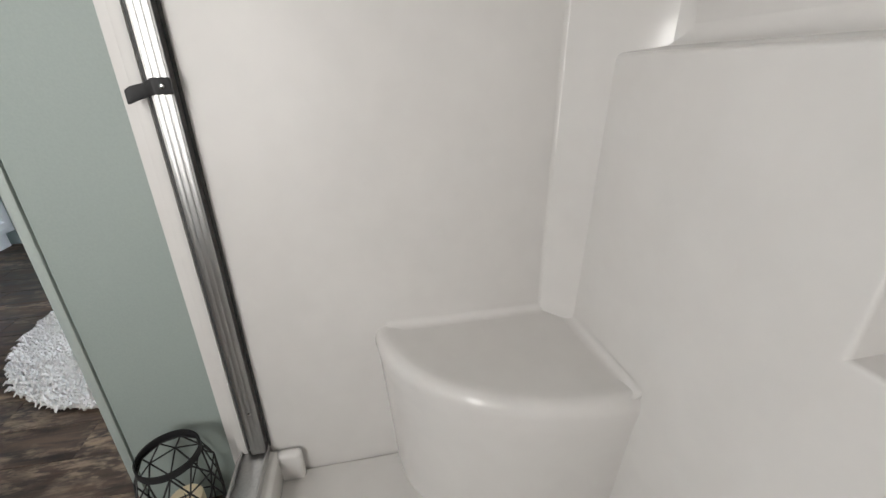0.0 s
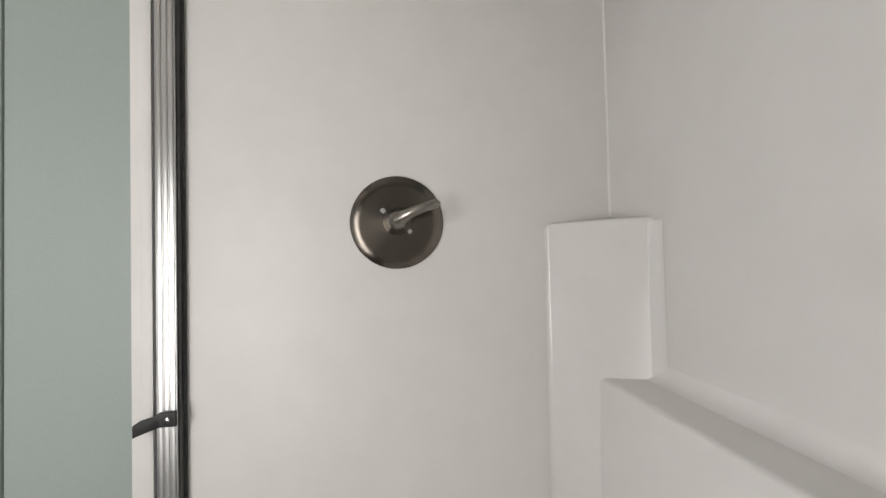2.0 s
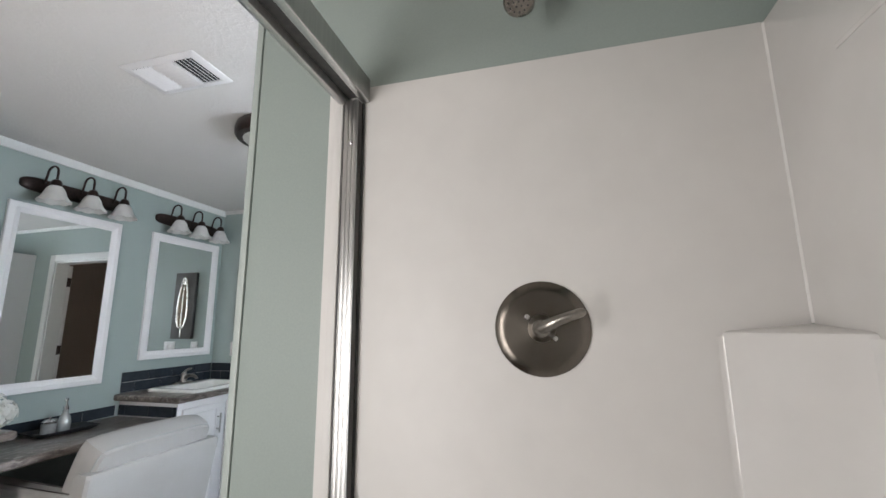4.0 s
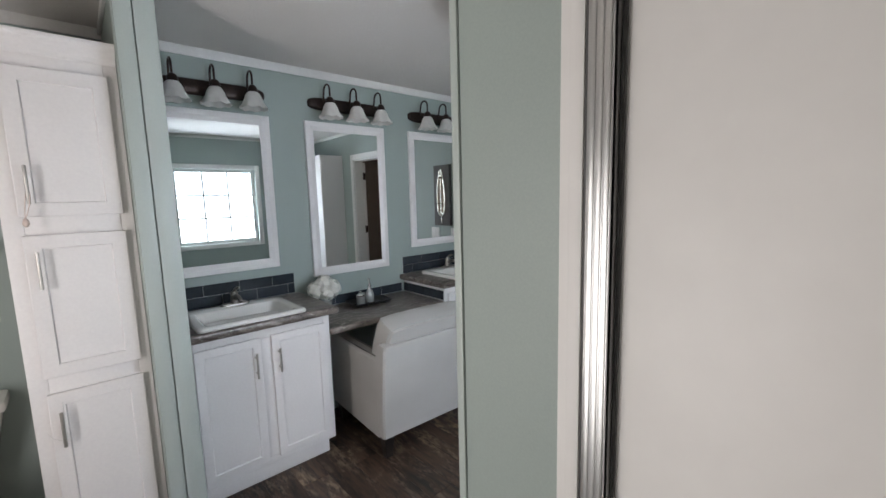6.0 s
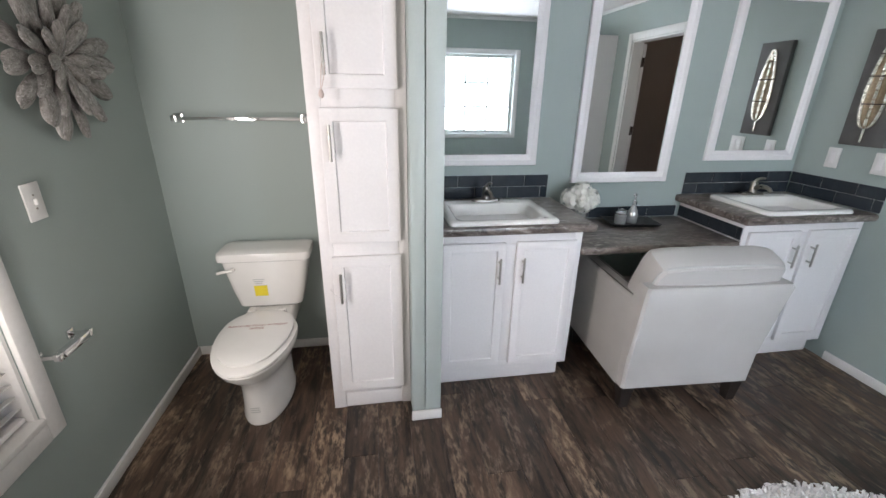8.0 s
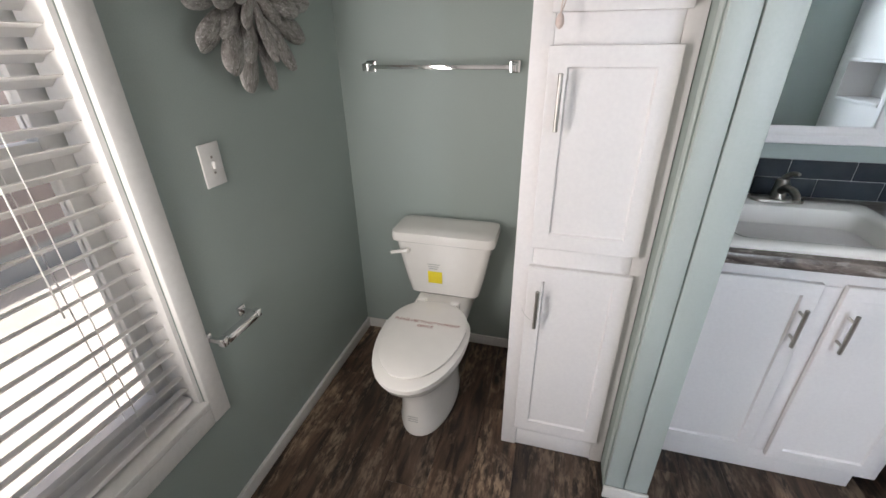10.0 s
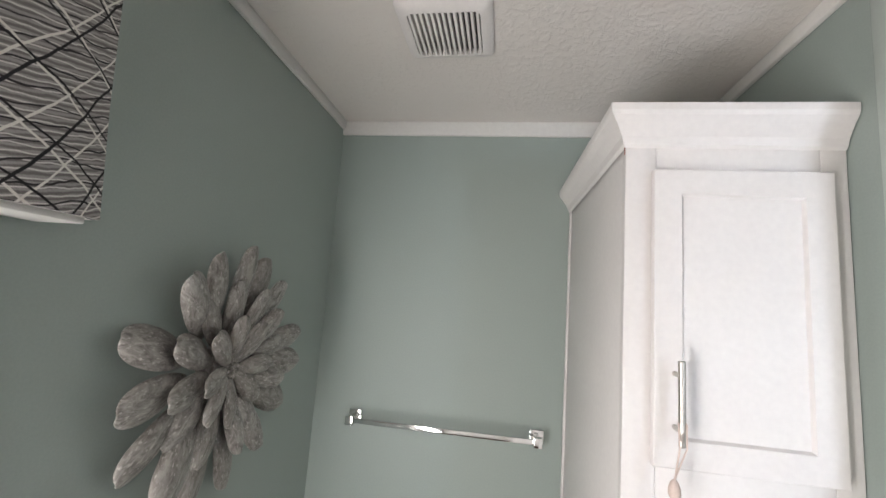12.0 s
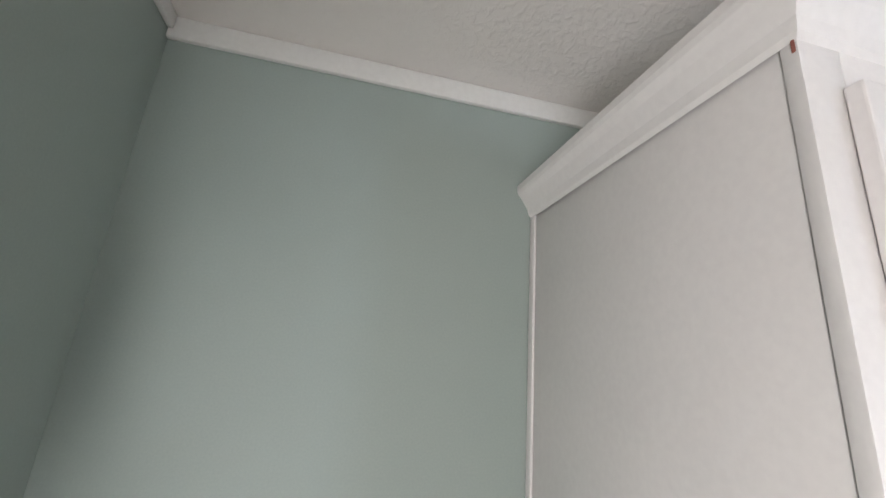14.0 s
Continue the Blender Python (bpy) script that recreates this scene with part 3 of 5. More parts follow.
x0, x1, z0, z1 = WIN_S
win = thing("window_2", "white gridded window full of bright daylight", "window", kind="structure")
sash(win, S - 0.09, S - 0.05, x0, x1, z0, z1, 0.04, 3, 3, False)
for d in ((x0 - 0.06, x0, S + 0.0005, S + 0.018, z0 - 0.06, z1 + 0.06), (x1, x1 + 0.06, S + 0.0005, S + 0.018, z0 - 0.06, z1 + 0.06), (x0 + 0.0005, x1 - 0.0005, S + 0.0005, S + 0.018, z0 - 0.06, z0), (x0 + 0.0005, x1 - 0.0005, S + 0.0005, S + 0.018, z1, z1 + 0.06)):
    part("casing", boxes(d, bevel=0.004), TRIM, win)

# outside: ground and the neighbouring house
struct("ground", boxes((-400, 400, -400, 400, -1.0, -0.85)), GROUND, "pale sunlit gravel ground")
house = thing("house", "mauve lap-sided house with white-framed windows across the yard", "house", Matrix.Translation((-4.6, -2.0, -0.85)))
bm = bmesh.new()
for i in range(18):
    z = 0.35 + i * 0.16
    loft(bm, [[(0.0, yy, z), (0.03, yy, z), (0.012, yy, z + 0.158), (0.0, yy, z + 0.158)] for yy in (-6, 6)])
part("siding", bm, SIDING, house)
for wy in (-1.9, 1.15):
    win = part("window", boxes((0.03, 0.07, wy - 0.06, wy + 0.96, 1.35, 2.75), bevel=0.01), TRIM, house)
    for pz0, pz1 in ((1.42, 2.02), (2.08, 2.68)):
        part("pane", boxes((0.071, 0.076, wy + 0.02, wy + 0.88, pz0, pz1)), TILE, win, "dark window pane", False)

part("foundation", boxes((-0.3, 0.0, -6, 6, 0, 0.35)), GROUT, house)
part("roof", boxes((-3.2, 0.5, -6.3, 6.3, 3.25, 3.4)), BROWN, house)
part("door", boxes((0.03, 0.06, -0.7, 0.2, 0.35, 2.4), bevel=0.01), TRIM, house)
part("step", boxes((0.07, 0.75, -1.2, 0.3, 0.0, 0.33), bevel=0.02), GROUT, house)

# ---- shower ----
BACK, LOW = -3.325, -3.21
shower = thing("shower_surround", "glossy white moulded fibreglass shower with a corner seat", "shower")
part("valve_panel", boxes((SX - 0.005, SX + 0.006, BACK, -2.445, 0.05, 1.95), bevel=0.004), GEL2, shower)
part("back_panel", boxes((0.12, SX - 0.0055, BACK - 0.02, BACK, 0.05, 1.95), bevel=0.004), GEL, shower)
bm = bmesh.new()
cove = [(SX - 0.0052, BACK - 0.004), (SX - 0.0052, BACK + 0.0032), (SX - 0.0058, BACK + 0.0016), (SX - 0.0070, BACK + 0.0007), (SX - 0.0088, BACK + 0.0002), (SX - 0.0088, BACK - 0.004)]
loft(bm, [[(x, y, z) for x, y in cove] for z in (1.371, 1.946)])
part("corner_cove", bm, GEL, shower)
part("panel_step", boxes((0.16, 1.43, BACK - 0.001, BACK + 0.0016, 1.768, 1.777), bevel=0.0008), GEL, shower)
part("end_panel", boxes((0.10, 0.12, BACK, -2.445, 0.05, 1.95), bevel=0.004), GEL, shower)
part("flange", boxes((SX - 0.010, SX + 0.006, -2.4320, -2.390, 0.02, 1.948), (SX - 0.016, SX - 0.0102, -2.4315, -2.409, 0.02, 1.945), bevel=0.003), GEL2, shower, "narrow white mounting flange")
bm = bmesh.new()
# corner column: a slanting facet, a little wider at its foot, with a shallow top that rises to the corner
def facet(d, z, rise=0.0):
    """Ring of the column: a faintly bowed face, closed along the two walls."""
    p, q = Vector((1.454 - d, BACK + 0.0005, z)), Vector((SX - 0.0055, -3.186 + d, z))
    bow = Vector((-0.69, 0.72, 0)) * 0.004
    return [tuple(p.lerp(q, k / 8) + bow * 4 * (k / 8) * (1 - k / 8)) for k in range(9)] + [(SX - 0.0055, BACK + 0.0005, z + rise)]


loft(bm, [facet(0.002, 0.05), facet(0.001, 0.48), facet(0.0, 1.350), facet(-0.003, 1.356), facet(-0.010, 1.359, 0.011)])
part("corner_column", bm, GEL, shower)
bm = bmesh.new()
# lower panel: leans back as it rises to a sloping shelf, with a recess in its middle
lean = lambda z: LOW - 0.033 - (0.010 * (z - 0.40) / 0.65 if z > 0.40 else 0)
outline = [(0.121, 0.05), (1.585, 0.05), (1.585, 0.40), (1.575, 1.060), (1.022, 1.060), (1.022, 0.758), (0.42, 0.758), (0.42, 1.060), (0.121, 1.060)]
loft(bm, [[(x, BACK + 0.001, z + (0.012 if z > 1.0 else 0)) for x, z in outline], [(x, lean(z), z) for x, z in outline]])
bmesh.ops.recalc_face_normals(bm, faces=bm.faces)
bmesh.ops.bevel(bm, geom=[e for e in bm.edges if min(v.co.y for v in e.verts) > BACK + 0.01 and max(v.co.x for v in e.verts) < 1.58 and min(v.co.z for v in e.verts) > 0.3], offset=0.008, segments=4, affect="EDGES", profile=0.5)
part("ledge", bm, GEL, shower, "raised lower panel with a recessed shelf")
bm = bmesh.new()
cx, cy, rx, ry = SX + 0.002, LOW - 0.006, 0.343, 0.446


def seat_ring(z, k, d):
    pts = [(cx - (rx * k + d) * math.sin(math.pi / 2 * i / 20) ** 0.95, cy + (ry * k + d) * math.cos(math.pi / 2 * i / 20) ** 0.95, z) for i in range(21)]
    return pts + [(cx - rx * k - d, cy - 0.07, z), (cx, cy - 0.07, z)]


loft(bm, [seat_ring(0.05, 1.0, -0.035), seat_ring(0.40, 1.0, -0.008), seat_ring(0.445, 1.0, 0.0), seat_ring(0.460, 1.0, -0.0025), seat_ring(0.471, 1.0, -0.009), seat_ring(0.477, 1.0, -0.018), seat_ring(0.4785, 1.0, -0.028), seat_ring(0.477, 1.0, -0.045), seat_ring(0.474, 1.0, -0.07)])
part("seat", bm, GEL, shower)


def cove(p, q, d1, d2, size):
    """Soft concave fillet along p to q between two faces."""
    bm = bmesh.new()
    d1, d2 = Vector(d1).normalized() * size, Vector(d2).normalized() * size
    rings = []
    for c in (Vector(p), Vector(q)):
        arc = [c + d1 * (1 - t) ** 2 + d2 * t ** 2 for t in [i / 8 for i in range(9)]]
        rings.append([c - (d1 + d2) * 0.08] + arc)
    loft(bm, rings)
    part("cove", bm, GEL, shower)


fx, ax_, ay_ = SX - 0.0055, 1.458, BACK + 0.0005
cove((ax_, ay_, 1.06), (ax_, ay_, 1.350), (-1, 0, 0), (0.71, 0.70, 0), 0.030)
cove((0.2, BACK, 1.070), (1.50, BACK, 1.070), (0, 1, -0.2), (0, 0, 1), 0.030)
cove((fx, -3.185, 0.478), (fx, -3.186, 1.350), (0, 1, 0), (-0.71, -0.70, 0), 0.008)
cove((fx, -2.80, 0.4745), (fx, -3.19, 0.4745), (-1, 0, 0), (0, 0, 1), 0.020)
cove((1.27, LOW - 0.0335, 0.4740), (1.55, LOW - 0.0335, 0.4740), (0, 1, 0), (0, 0, 1), 0.020)
part("pan", boxes((0.12, SX - 0.006, BACK, -2.50, 0.004, 0.06), bevel=0.006), GEL, shower)
part("curb", boxes((0.10, SX - 0.006, -2.503, -2.40, 0.004, 0.148), bevel=0.012, seg=3), GEL, shower)
part("curb_corner", boxes((SX - 0.035, SX - 0.0062, -2.56, -2.495, 0.05, 0.15), bevel=0.015, seg=4), GEL, shower)

frame_thing = thing("shower_door_frame", "brushed aluminium shower door frame without its doors", "shower frame")
for xa, xb, s in ((SX - 0.030, SX - 0.0052, 1), (0.1205, 0.146, -1)):
    bm = bmesh.new()
    add_box(bm, xa if s > 0 else xb - 0.012, xa + 0.012 if s > 0 else xb, -2.479, -2.444, 0.166, 1.905, 0.002)
    for k in range(3):
        add_box(bm, (xa - 0.0009) if s > 0 else xb, xa if s > 0 else xb + 0.0009, -2.4765 + k * 0.0105, -2.4678 + k * 0.0105, 0.166, 1.905, 0.0006)
    add_box(bm, min(xa, xb), max(xa, xb), -2.479, -2.4745, 0.166, 1.905, 0.001)
    add_box(bm, min(xa, xb), max(xa, xb), -2.4485, -2.444, 0.166, 1.905, 0.001)
    part("jamb", bm, ALU, frame_thing)
    # dark strips paint in the shadow gaps on both sides of the jamb
    part("gasket", boxes(((SX - 0.014, SX - 0.0055) if s > 0 else (0.1205, 0.129)) + (-2.4435, -2.4325, 0.166, 1.905), ((SX - 0.010, SX - 0.0055) if s > 0 else (0.1205, 0.125)) + (-2.4850, -2.4795, 0.166, 1.905)), RUBBER_SHADE, frame_thing, "dark strips standing in for the shaded gaps beside the jamb")
bm = bmesh.new()
add_box(bm, 0.121, SX - 0.0055, -2.498, -2.478, 1.906, 1.968, 0.003)
add_box(bm, 0.121, SX - 0.0055, -2.477, -2.440, 1.945, 1.966, 0.002)
add_box(bm, 0.121, SX - 0.0055, -2.439, -2.418, 1.906, 1.950, 0.008)
part("head_rail", bm, ALU, frame_thing)
# dark strip between the rail's two faces
part("rail_liner", boxes((0.122, SX - 0.006, -2.4775, -2.4395, 1.925, 1.944)), RUBBER_SHADE, frame_thing, "dark strip along the rail channel")
bm = boxes((0.121, SX - 0.0065, -2.482, -2.415, 0.149, 0.158), (0.121, SX - 0.0065, -2.482, -2.477, 0.158, 0.172), (0.121, SX - 0.0065, -2.42, -2.415, 0.158, 0.168), bevel=0.0015)
part("sill_track", bm, ALU, frame_thing)
bm = bmesh.new()
loft(bm, [[(x, y, z + d) for x, d in ((SX - 0.040 - o, 0.0), (SX - 0.0335, 0.0), (SX - 0.0335, h), (SX - 0.040 - o, h))] for y, z, h, o in ((-2.481, 1.004, 0.026, 0.0), (-2.453, 1.004, 0.026, 0.0), (-2.443, 1.001, 0.022, 0.003), (-2.422, 0.994, 0.024, 0.007), (-2.413, 0.990, 0.022, 0.007))])
bmesh.ops.bevel(bm, geom=bm.edges[:], offset=0.0015, segments=2, affect="EDGES", profile=0.5)
bump = part("bumper", bm, BLACK, frame_thing, "black plastic bumper clip")
for yy, z, par in ((-2.464, 1.795, frame_thing), (-2.464, 0.30, frame_thing), (-2.468, 1.017, bump)):
    bm = bmesh.new()
    xx = SX - 0.0320 if par is not bump else SX - 0.0402
    lathe(bm, [(0.0046, 0), (0.0042, 0.002), (0.0015, 0.003)], axis((xx, yy, z), (xx - 1, yy, z)), 12)
    part("screw", bm, CHROME, par)

valve = thing("shower_valve", "brushed nickel shower valve plate with a lever", "faucet", Matrix.Translation((SX - 0.005, -2.878, 1.365)))
AX = axis((0, 0, 0), (-1, 0, 0))
bm = bmesh.new()
lathe(bm, [(0.0915, 0.0), (0.092, 0.003), (0.0885, 0.006), (0.074, 0.011), (0.070, 0.0105), (0.030, 0.013)], AX, 48)
part("escutcheon", bm, SPUN, valve)
bm = bmesh.new()
lathe(bm, [(0.027, 0.012), (0.026, 0.020), (0.020, 0.030), (0.018, 0.040), (0.0165, 0.052), (0.012, 0.056)], AX, 24)
lev = [(-0.046, 0.0, 0.0), (-0.056, -0.012, 0.006), (-0.064, -0.030, 0.014), (-0.068, -0.052, 0.022), (-0.069, -0.072, 0.028), (-0.069, -0.079, 0.030)]
tube(bm, lev, [0.0125, 0.0115, 0.0095, 0.0085, 0.0085, 0.0035], 12)
part("lever", bm, NICKEL, valve)
for dy, dz in ((0.027, 0.022), (-0.024, -0.019)):
    bm = bmesh.new()
    lathe(bm, [(0.0052, 0.0105), (0.0052, 0.0140), (0.0038, 0.0150), (0.0024, 0.0135)], axis((0, dy, dz), (-1, dy, dz)), 12)
    part("screw", bm, CHROME, valve)

head = thing("showerhead", "brushed nickel shower head on a wall arm", "shower head", Matrix.Translation((SX + 0.0065, -2.868, 2.10)))
bm = bmesh.new()
lathe(bm, [(0.03, 0.0), (0.029, 0.006), (0.014, 0.012)], AX, 24)
part("flange", bm, NICKEL, head)
bm = bmesh.new()
tube(bm, [(0, 0, 0), (-0.03, 0, 0.0), (-0.06, 0, -0.008), (-0.085, 0, -0.03)], 0.0105, 12)
part("arm", bm, NICKEL, head)
bm = bmesh.new()
ha = axis((-0.082, 0, -0.028), (-0.130, 0, -0.105))
lathe(bm, [(0.012, 0), (0.016, 0.008), (0.013, 0.018), (0.022, 0.04), (0.030, 0.062), (0.031, 0.074), (0.027, 0.078)], ha, 28)
part("rose", bm, NICKEL, head)
for r, n in ((0.0, 1), (0.010, 6), (0.020, 12)):
    for i in range(n):
        a = 2 * math.pi * i / n
        bm = bmesh.new()
        lathe(bm, [(0.0022, 0.0772), (0.0020, 0.0796)], ha @ Matrix.Translation((r * math.cos(a), r * math.sin(a), 0)), 8)
        part("nozzle", bm, RUBBER_SHADE, head)

# ---- cabinets ----
def shaker(w, h, t=0.018, stile=0.066, deep=0.007):
    """Panelled door in x and z, front towards -y, hinged corner at the origin."""
    bm = bmesh.new()
    add_box(bm, 0, w, -t, 0, 0, h)
    f = min(bm.faces, key=lambda f: f.calc_center_median().y)
    bmesh.ops.inset_region(bm, faces=[f], thickness=stile)
    bmesh.ops.inset_region(bm, faces=[f], thickness=0.006)
    bmesh.ops.translate(bm, verts=f.verts, vec=(0, deep, 0))
    es = [e for e in bm.edges if all(min(abs(v.co.x), abs(v.co.x - w)) < 1e-5 or min(abs(v.co.z), abs(v.co.z - h)) < 1e-5 for v in e.verts) and len(e.link_faces) == 2 and e.calc_face_angle(0) > 1]
    bmesh.ops.bevel(bm, geom=es, offset=0.0025, segments=2, affect="EDGES", profile=0.5)
    return bm


def pull(parent, x, z0, z1, y, material):
    bm = bmesh.new()
    lathe(bm, [(0.0045, 0), (0.006, 0.0015), (0.006, z1 - z0 - 0.0015), (0.0045, z1 - z0)], axis((x, y - 0.030, z0), (x, y - 0.030, z1)), 14)
    for z in (z0 + 0.025, z1 - 0.025):
        rod(bm, (x, y + 0.0, z), (x, y - 0.029, z), 0.0045, seg=10)
    return part("handle", bm, material, parent, "brushed nickel bar handle")


cab = thing("linen_cabinet", "tall white three-door linen cabinet with crown moulding", "cabinet", Matrix.Translation((0.85, 0, 0)))
CW, CF = 0.384, -0.585
part("body", boxes((0.004, CW - 0.003, CF + 0.019, -0.0015, 0.005, 2.12), bevel=0.001), WHITE, cab)
bm = bmesh.new()
for d in ((0.0, 0.056, CF, CF + 0.018, 0.002, 2.12), (CW - 0.044, CW - 0.0005, CF, CF + 0.018, 0.002, 2.12), (0.0565, CW - 0.0445, CF, CF + 0.018, 0.088, 0.125),
          (0.0565, CW - 0.0445, CF, CF + 0.018, 0.822, 0.90), (0.0565, CW - 0.0445, CF, CF + 0.018, 1.437, 1.522), (0.0565, CW - 0.0445, CF, CF + 0.018, 2.04, 2.12), (0.0565, CW - 0.0445, CF + 0.006, CF + 0.018, 0.002, 0.0875)):
    add_box(bm, *d, bevel=0.0015)
part("face_frame", bm, WHITE, cab)
part("side_batten", boxes((-0.003, 0.0035, -0.022, -0.002, 0.06, 2.10), bevel=0.0015), WHITE, cab)
bm = bmesh.new()
prof = [(0.0, 2.098), (0.006, 2.104), (0.010, 2.118), (0.024, 2.140), (0.034, 2.152), (0.037, 2.160), (0.037, 2.174), (0.0, 2.176)]
rings = []
for o, z in prof:
    rings.append([(-o, -0.0012, z), (-o, CF - o, z), (CW - 0.001, CF - o, z), (CW - 0.001, -0.0012, z)])
loft(bm, rings, cap0=False)
part("crown", bm, WHITE, cab, "", False)
part("clip", boxes((-0.0014, -0.0003, CF + 0.002, CF + 0.0055, 2.085, 2.118)), INK, cab, "small red-brown edge tag")
for z0, z1, hz0, hz1 in ((1.515, 2.05, 1.56, 1.70), (0.895, 1.445, 1.245, 1.385), (0.118, 0.83, 0.62, 0.762)):
    ob = part("door", shaker(0.303, z1 - z0, stile=0.068), WHITE, cab, "", False)
    ob.location = (0.047, CF - 0.001, z0)
    pull(ob, 0.035, hz0 - z0, hz1 - z0, -0.018, SATIN)

for o in cab.children:
    if o.name.startswith(("body", "side_batten", "crown")):
        for v in o.data.vertices:
            if v.co.x < 0.1:
                v.co.x -= 0.016 * (1 + v.co.y / 0.585)
cord = thing("key_cord", "pale cord with a small charm hanging from a cabinet handle", "cord", Matrix.Translation((0.932, -0.642, 1.50)))
bm = bmesh.new()
tube(bm, [(-0.006, 0.006, 0.098), (-0.010, -0.008, 0.06), (-0.014, -0.004, 0.025), (-0.015, 0, 0.008), (-0.010, 0.002, 0.022), (0.002, -0.006, 0.062), (0.006, 0.004, 0.098), (0.0, 0.012, 0.106), (-0.006, 0.006, 0.098)], 0.0014, 6)
part("loop", bm, CORD, cord)
bm = bmesh.new()
lathe(bm, [(0.002, 0.012), (0.006, 0.008), (0.009, 0.0), (0.010, -0.010), (0.006, -0.018), (0.001, -0.021)], Matrix.Translation((-0.015, 0, 0.0)), 12)
part("charm", bm, CORD, cord)
tie = thing("twist_tie", "white plastic tie round a cabinet handle", "tie", Matrix.Translation((0.932, -0.636, 0.64)))
bm = bmesh.new()
tube(bm, [(-0.045, -0.004, 0.055), (-0.03, -0.006, 0.03), (-0.008, -0.004, 0.012), (0.006, 0.004, 0.012), (0.008, 0.0, 0.03), (0.006, 0.008, 0.10), (0.008, 0.006, 0.16)], 0.0012, 6)
part("strap", bm, TRIM, tie)


def vanity(name, x0, w, label):
    v = thing(name, label, "cabinet", Matrix.Translation((x0, 0, 0)), "bathroom vanities")
    F = -0.50
    part("body", boxes((0.001, w, F + 0.019, -0.0015, 0.10, 0.884), bevel=0.001), WHITE, v)
    part("plinth", boxes((0.001, w - 0.03, -0.465, -0.002, 0.002, 0.0995), bevel=0.002), WHITE, v)
    bm = bmesh.new()
    for d in ((0.001, 0.04, F, F + 0.018, 0.10, 0.884), (w - 0.04, w, F, F + 0.018, 0.10, 0.884), (0.0405, w - 0.0405, F, F + 0.018, 0.10, 0.14), (0.0405, w - 0.0405, F, F + 0.018, 0.82, 0.884), (w / 2 - 0.035, w / 2 + 0.035, F, F + 0.018, 0.1405, 0.8195)):
        add_box(bm, *d, bevel=0.0015)
    part("face_frame", bm, WHITE, v)
    dw = w / 2 - 0.06
    for dx, hx in ((0.032, dw - 0.032), (w / 2 + 0.028, 0.032)):
        ob = part("door", shaker(dw, 0.70, stile=0.058), WHITE, v)
        ob.location = (dx, F - 0.001, 0.133)
        pull(ob, hx, 0.495, 0.628, -0.018, SATIN)
    return v


vanity("vanity_cabinet", 1.37, 0.74, "white two-door vanity cabinet below a stone-look counter")
vanity("vanity_cabinet", 3.03, 0.766, "white two-door vanity cabinet against the side wall")


def rect_ring(x0, x1, y0, y1, z, n=8):
    out = []
    for (ax, ay), (bx, by) in (((x0, y0), (x1, y0)), ((x1, y0), (x1, y1)), ((x1, y1), (x0, y1)), ((x0, y1), (x0, y0))):
        out += [(ax + (bx - ax) * i / n, ay + (by - ay) * i / n, z) for i in range(n)]
    return out


def counter(x0, x1, sink=None, z=0.925, front=-0.555):
    bm = bmesh.new()
    t = 0.04
    if sink:
        hx0, hx1, hy0, hy1 = sink
        loft(bm, [rect_ring(hx0, hx1, hy0, hy1, z - t), rect_ring(hx0, hx1, hy0, hy1, z), rect_ring(x0 + 0.012, x1 - 0.012, front + 0.012, -0.0015, z), rect_ring(x0 + 0.003, x1 - 0.003, front + 0.003, -0.0015, z - 0.005),
                  rect_ring(x0, x1, front, -0.0015, z - 0.014), rect_ring(x0, x1, front, -0.0015, z - 0.028), rect_ring(x0 + 0.006, x1 - 0.006, front + 0.006, -0.0015, z - t), rect_ring(hx0, hx1, hy0, hy1, z - t)], cap0=False, cap1=False)
        bmesh.ops.remove_doubles(bm, verts=bm.verts, dist=1e-6)
    else:
        add_box(bm, x0, x1, front, -0.0015, z - t, z, 0.012, 4)
    return bm


SINKS = (1.70, 3.40)
HOLE = lambda c: (c - 0.24, c + 0.24, -0.495, -0.135)
def worktop(name, label, x0, x1, sink=None, z=0.925, front=-0.555):
    """Laminate slab with its own front edge band."""
    w = thing(name, label, "countertop", group="bathroom counters")
    part("slab", counter(x0, x1, sink, z, front), STONE, w)
    part("edge_band", boxes((x0 + 0.006, x1 - 0.006, front - 0.0022, front - 0.0002, z - 0.030, z - 0.012), bevel=0.0008), STONE, w)


worktop("countertop", "brown-grey stone-look laminate countertop round a sink", 1.368, 2.15, HOLE(SINKS[0]))
worktop("countertop", "brown-grey stone-look laminate countertop beside the side wall", 2.985, E - 0.002, HOLE(SINKS[1]))
worktop("makeup_counter", "lower brown-grey laminate make-up counter between the vanities", 2.112, 3.018, None, 0.785, -0.515)


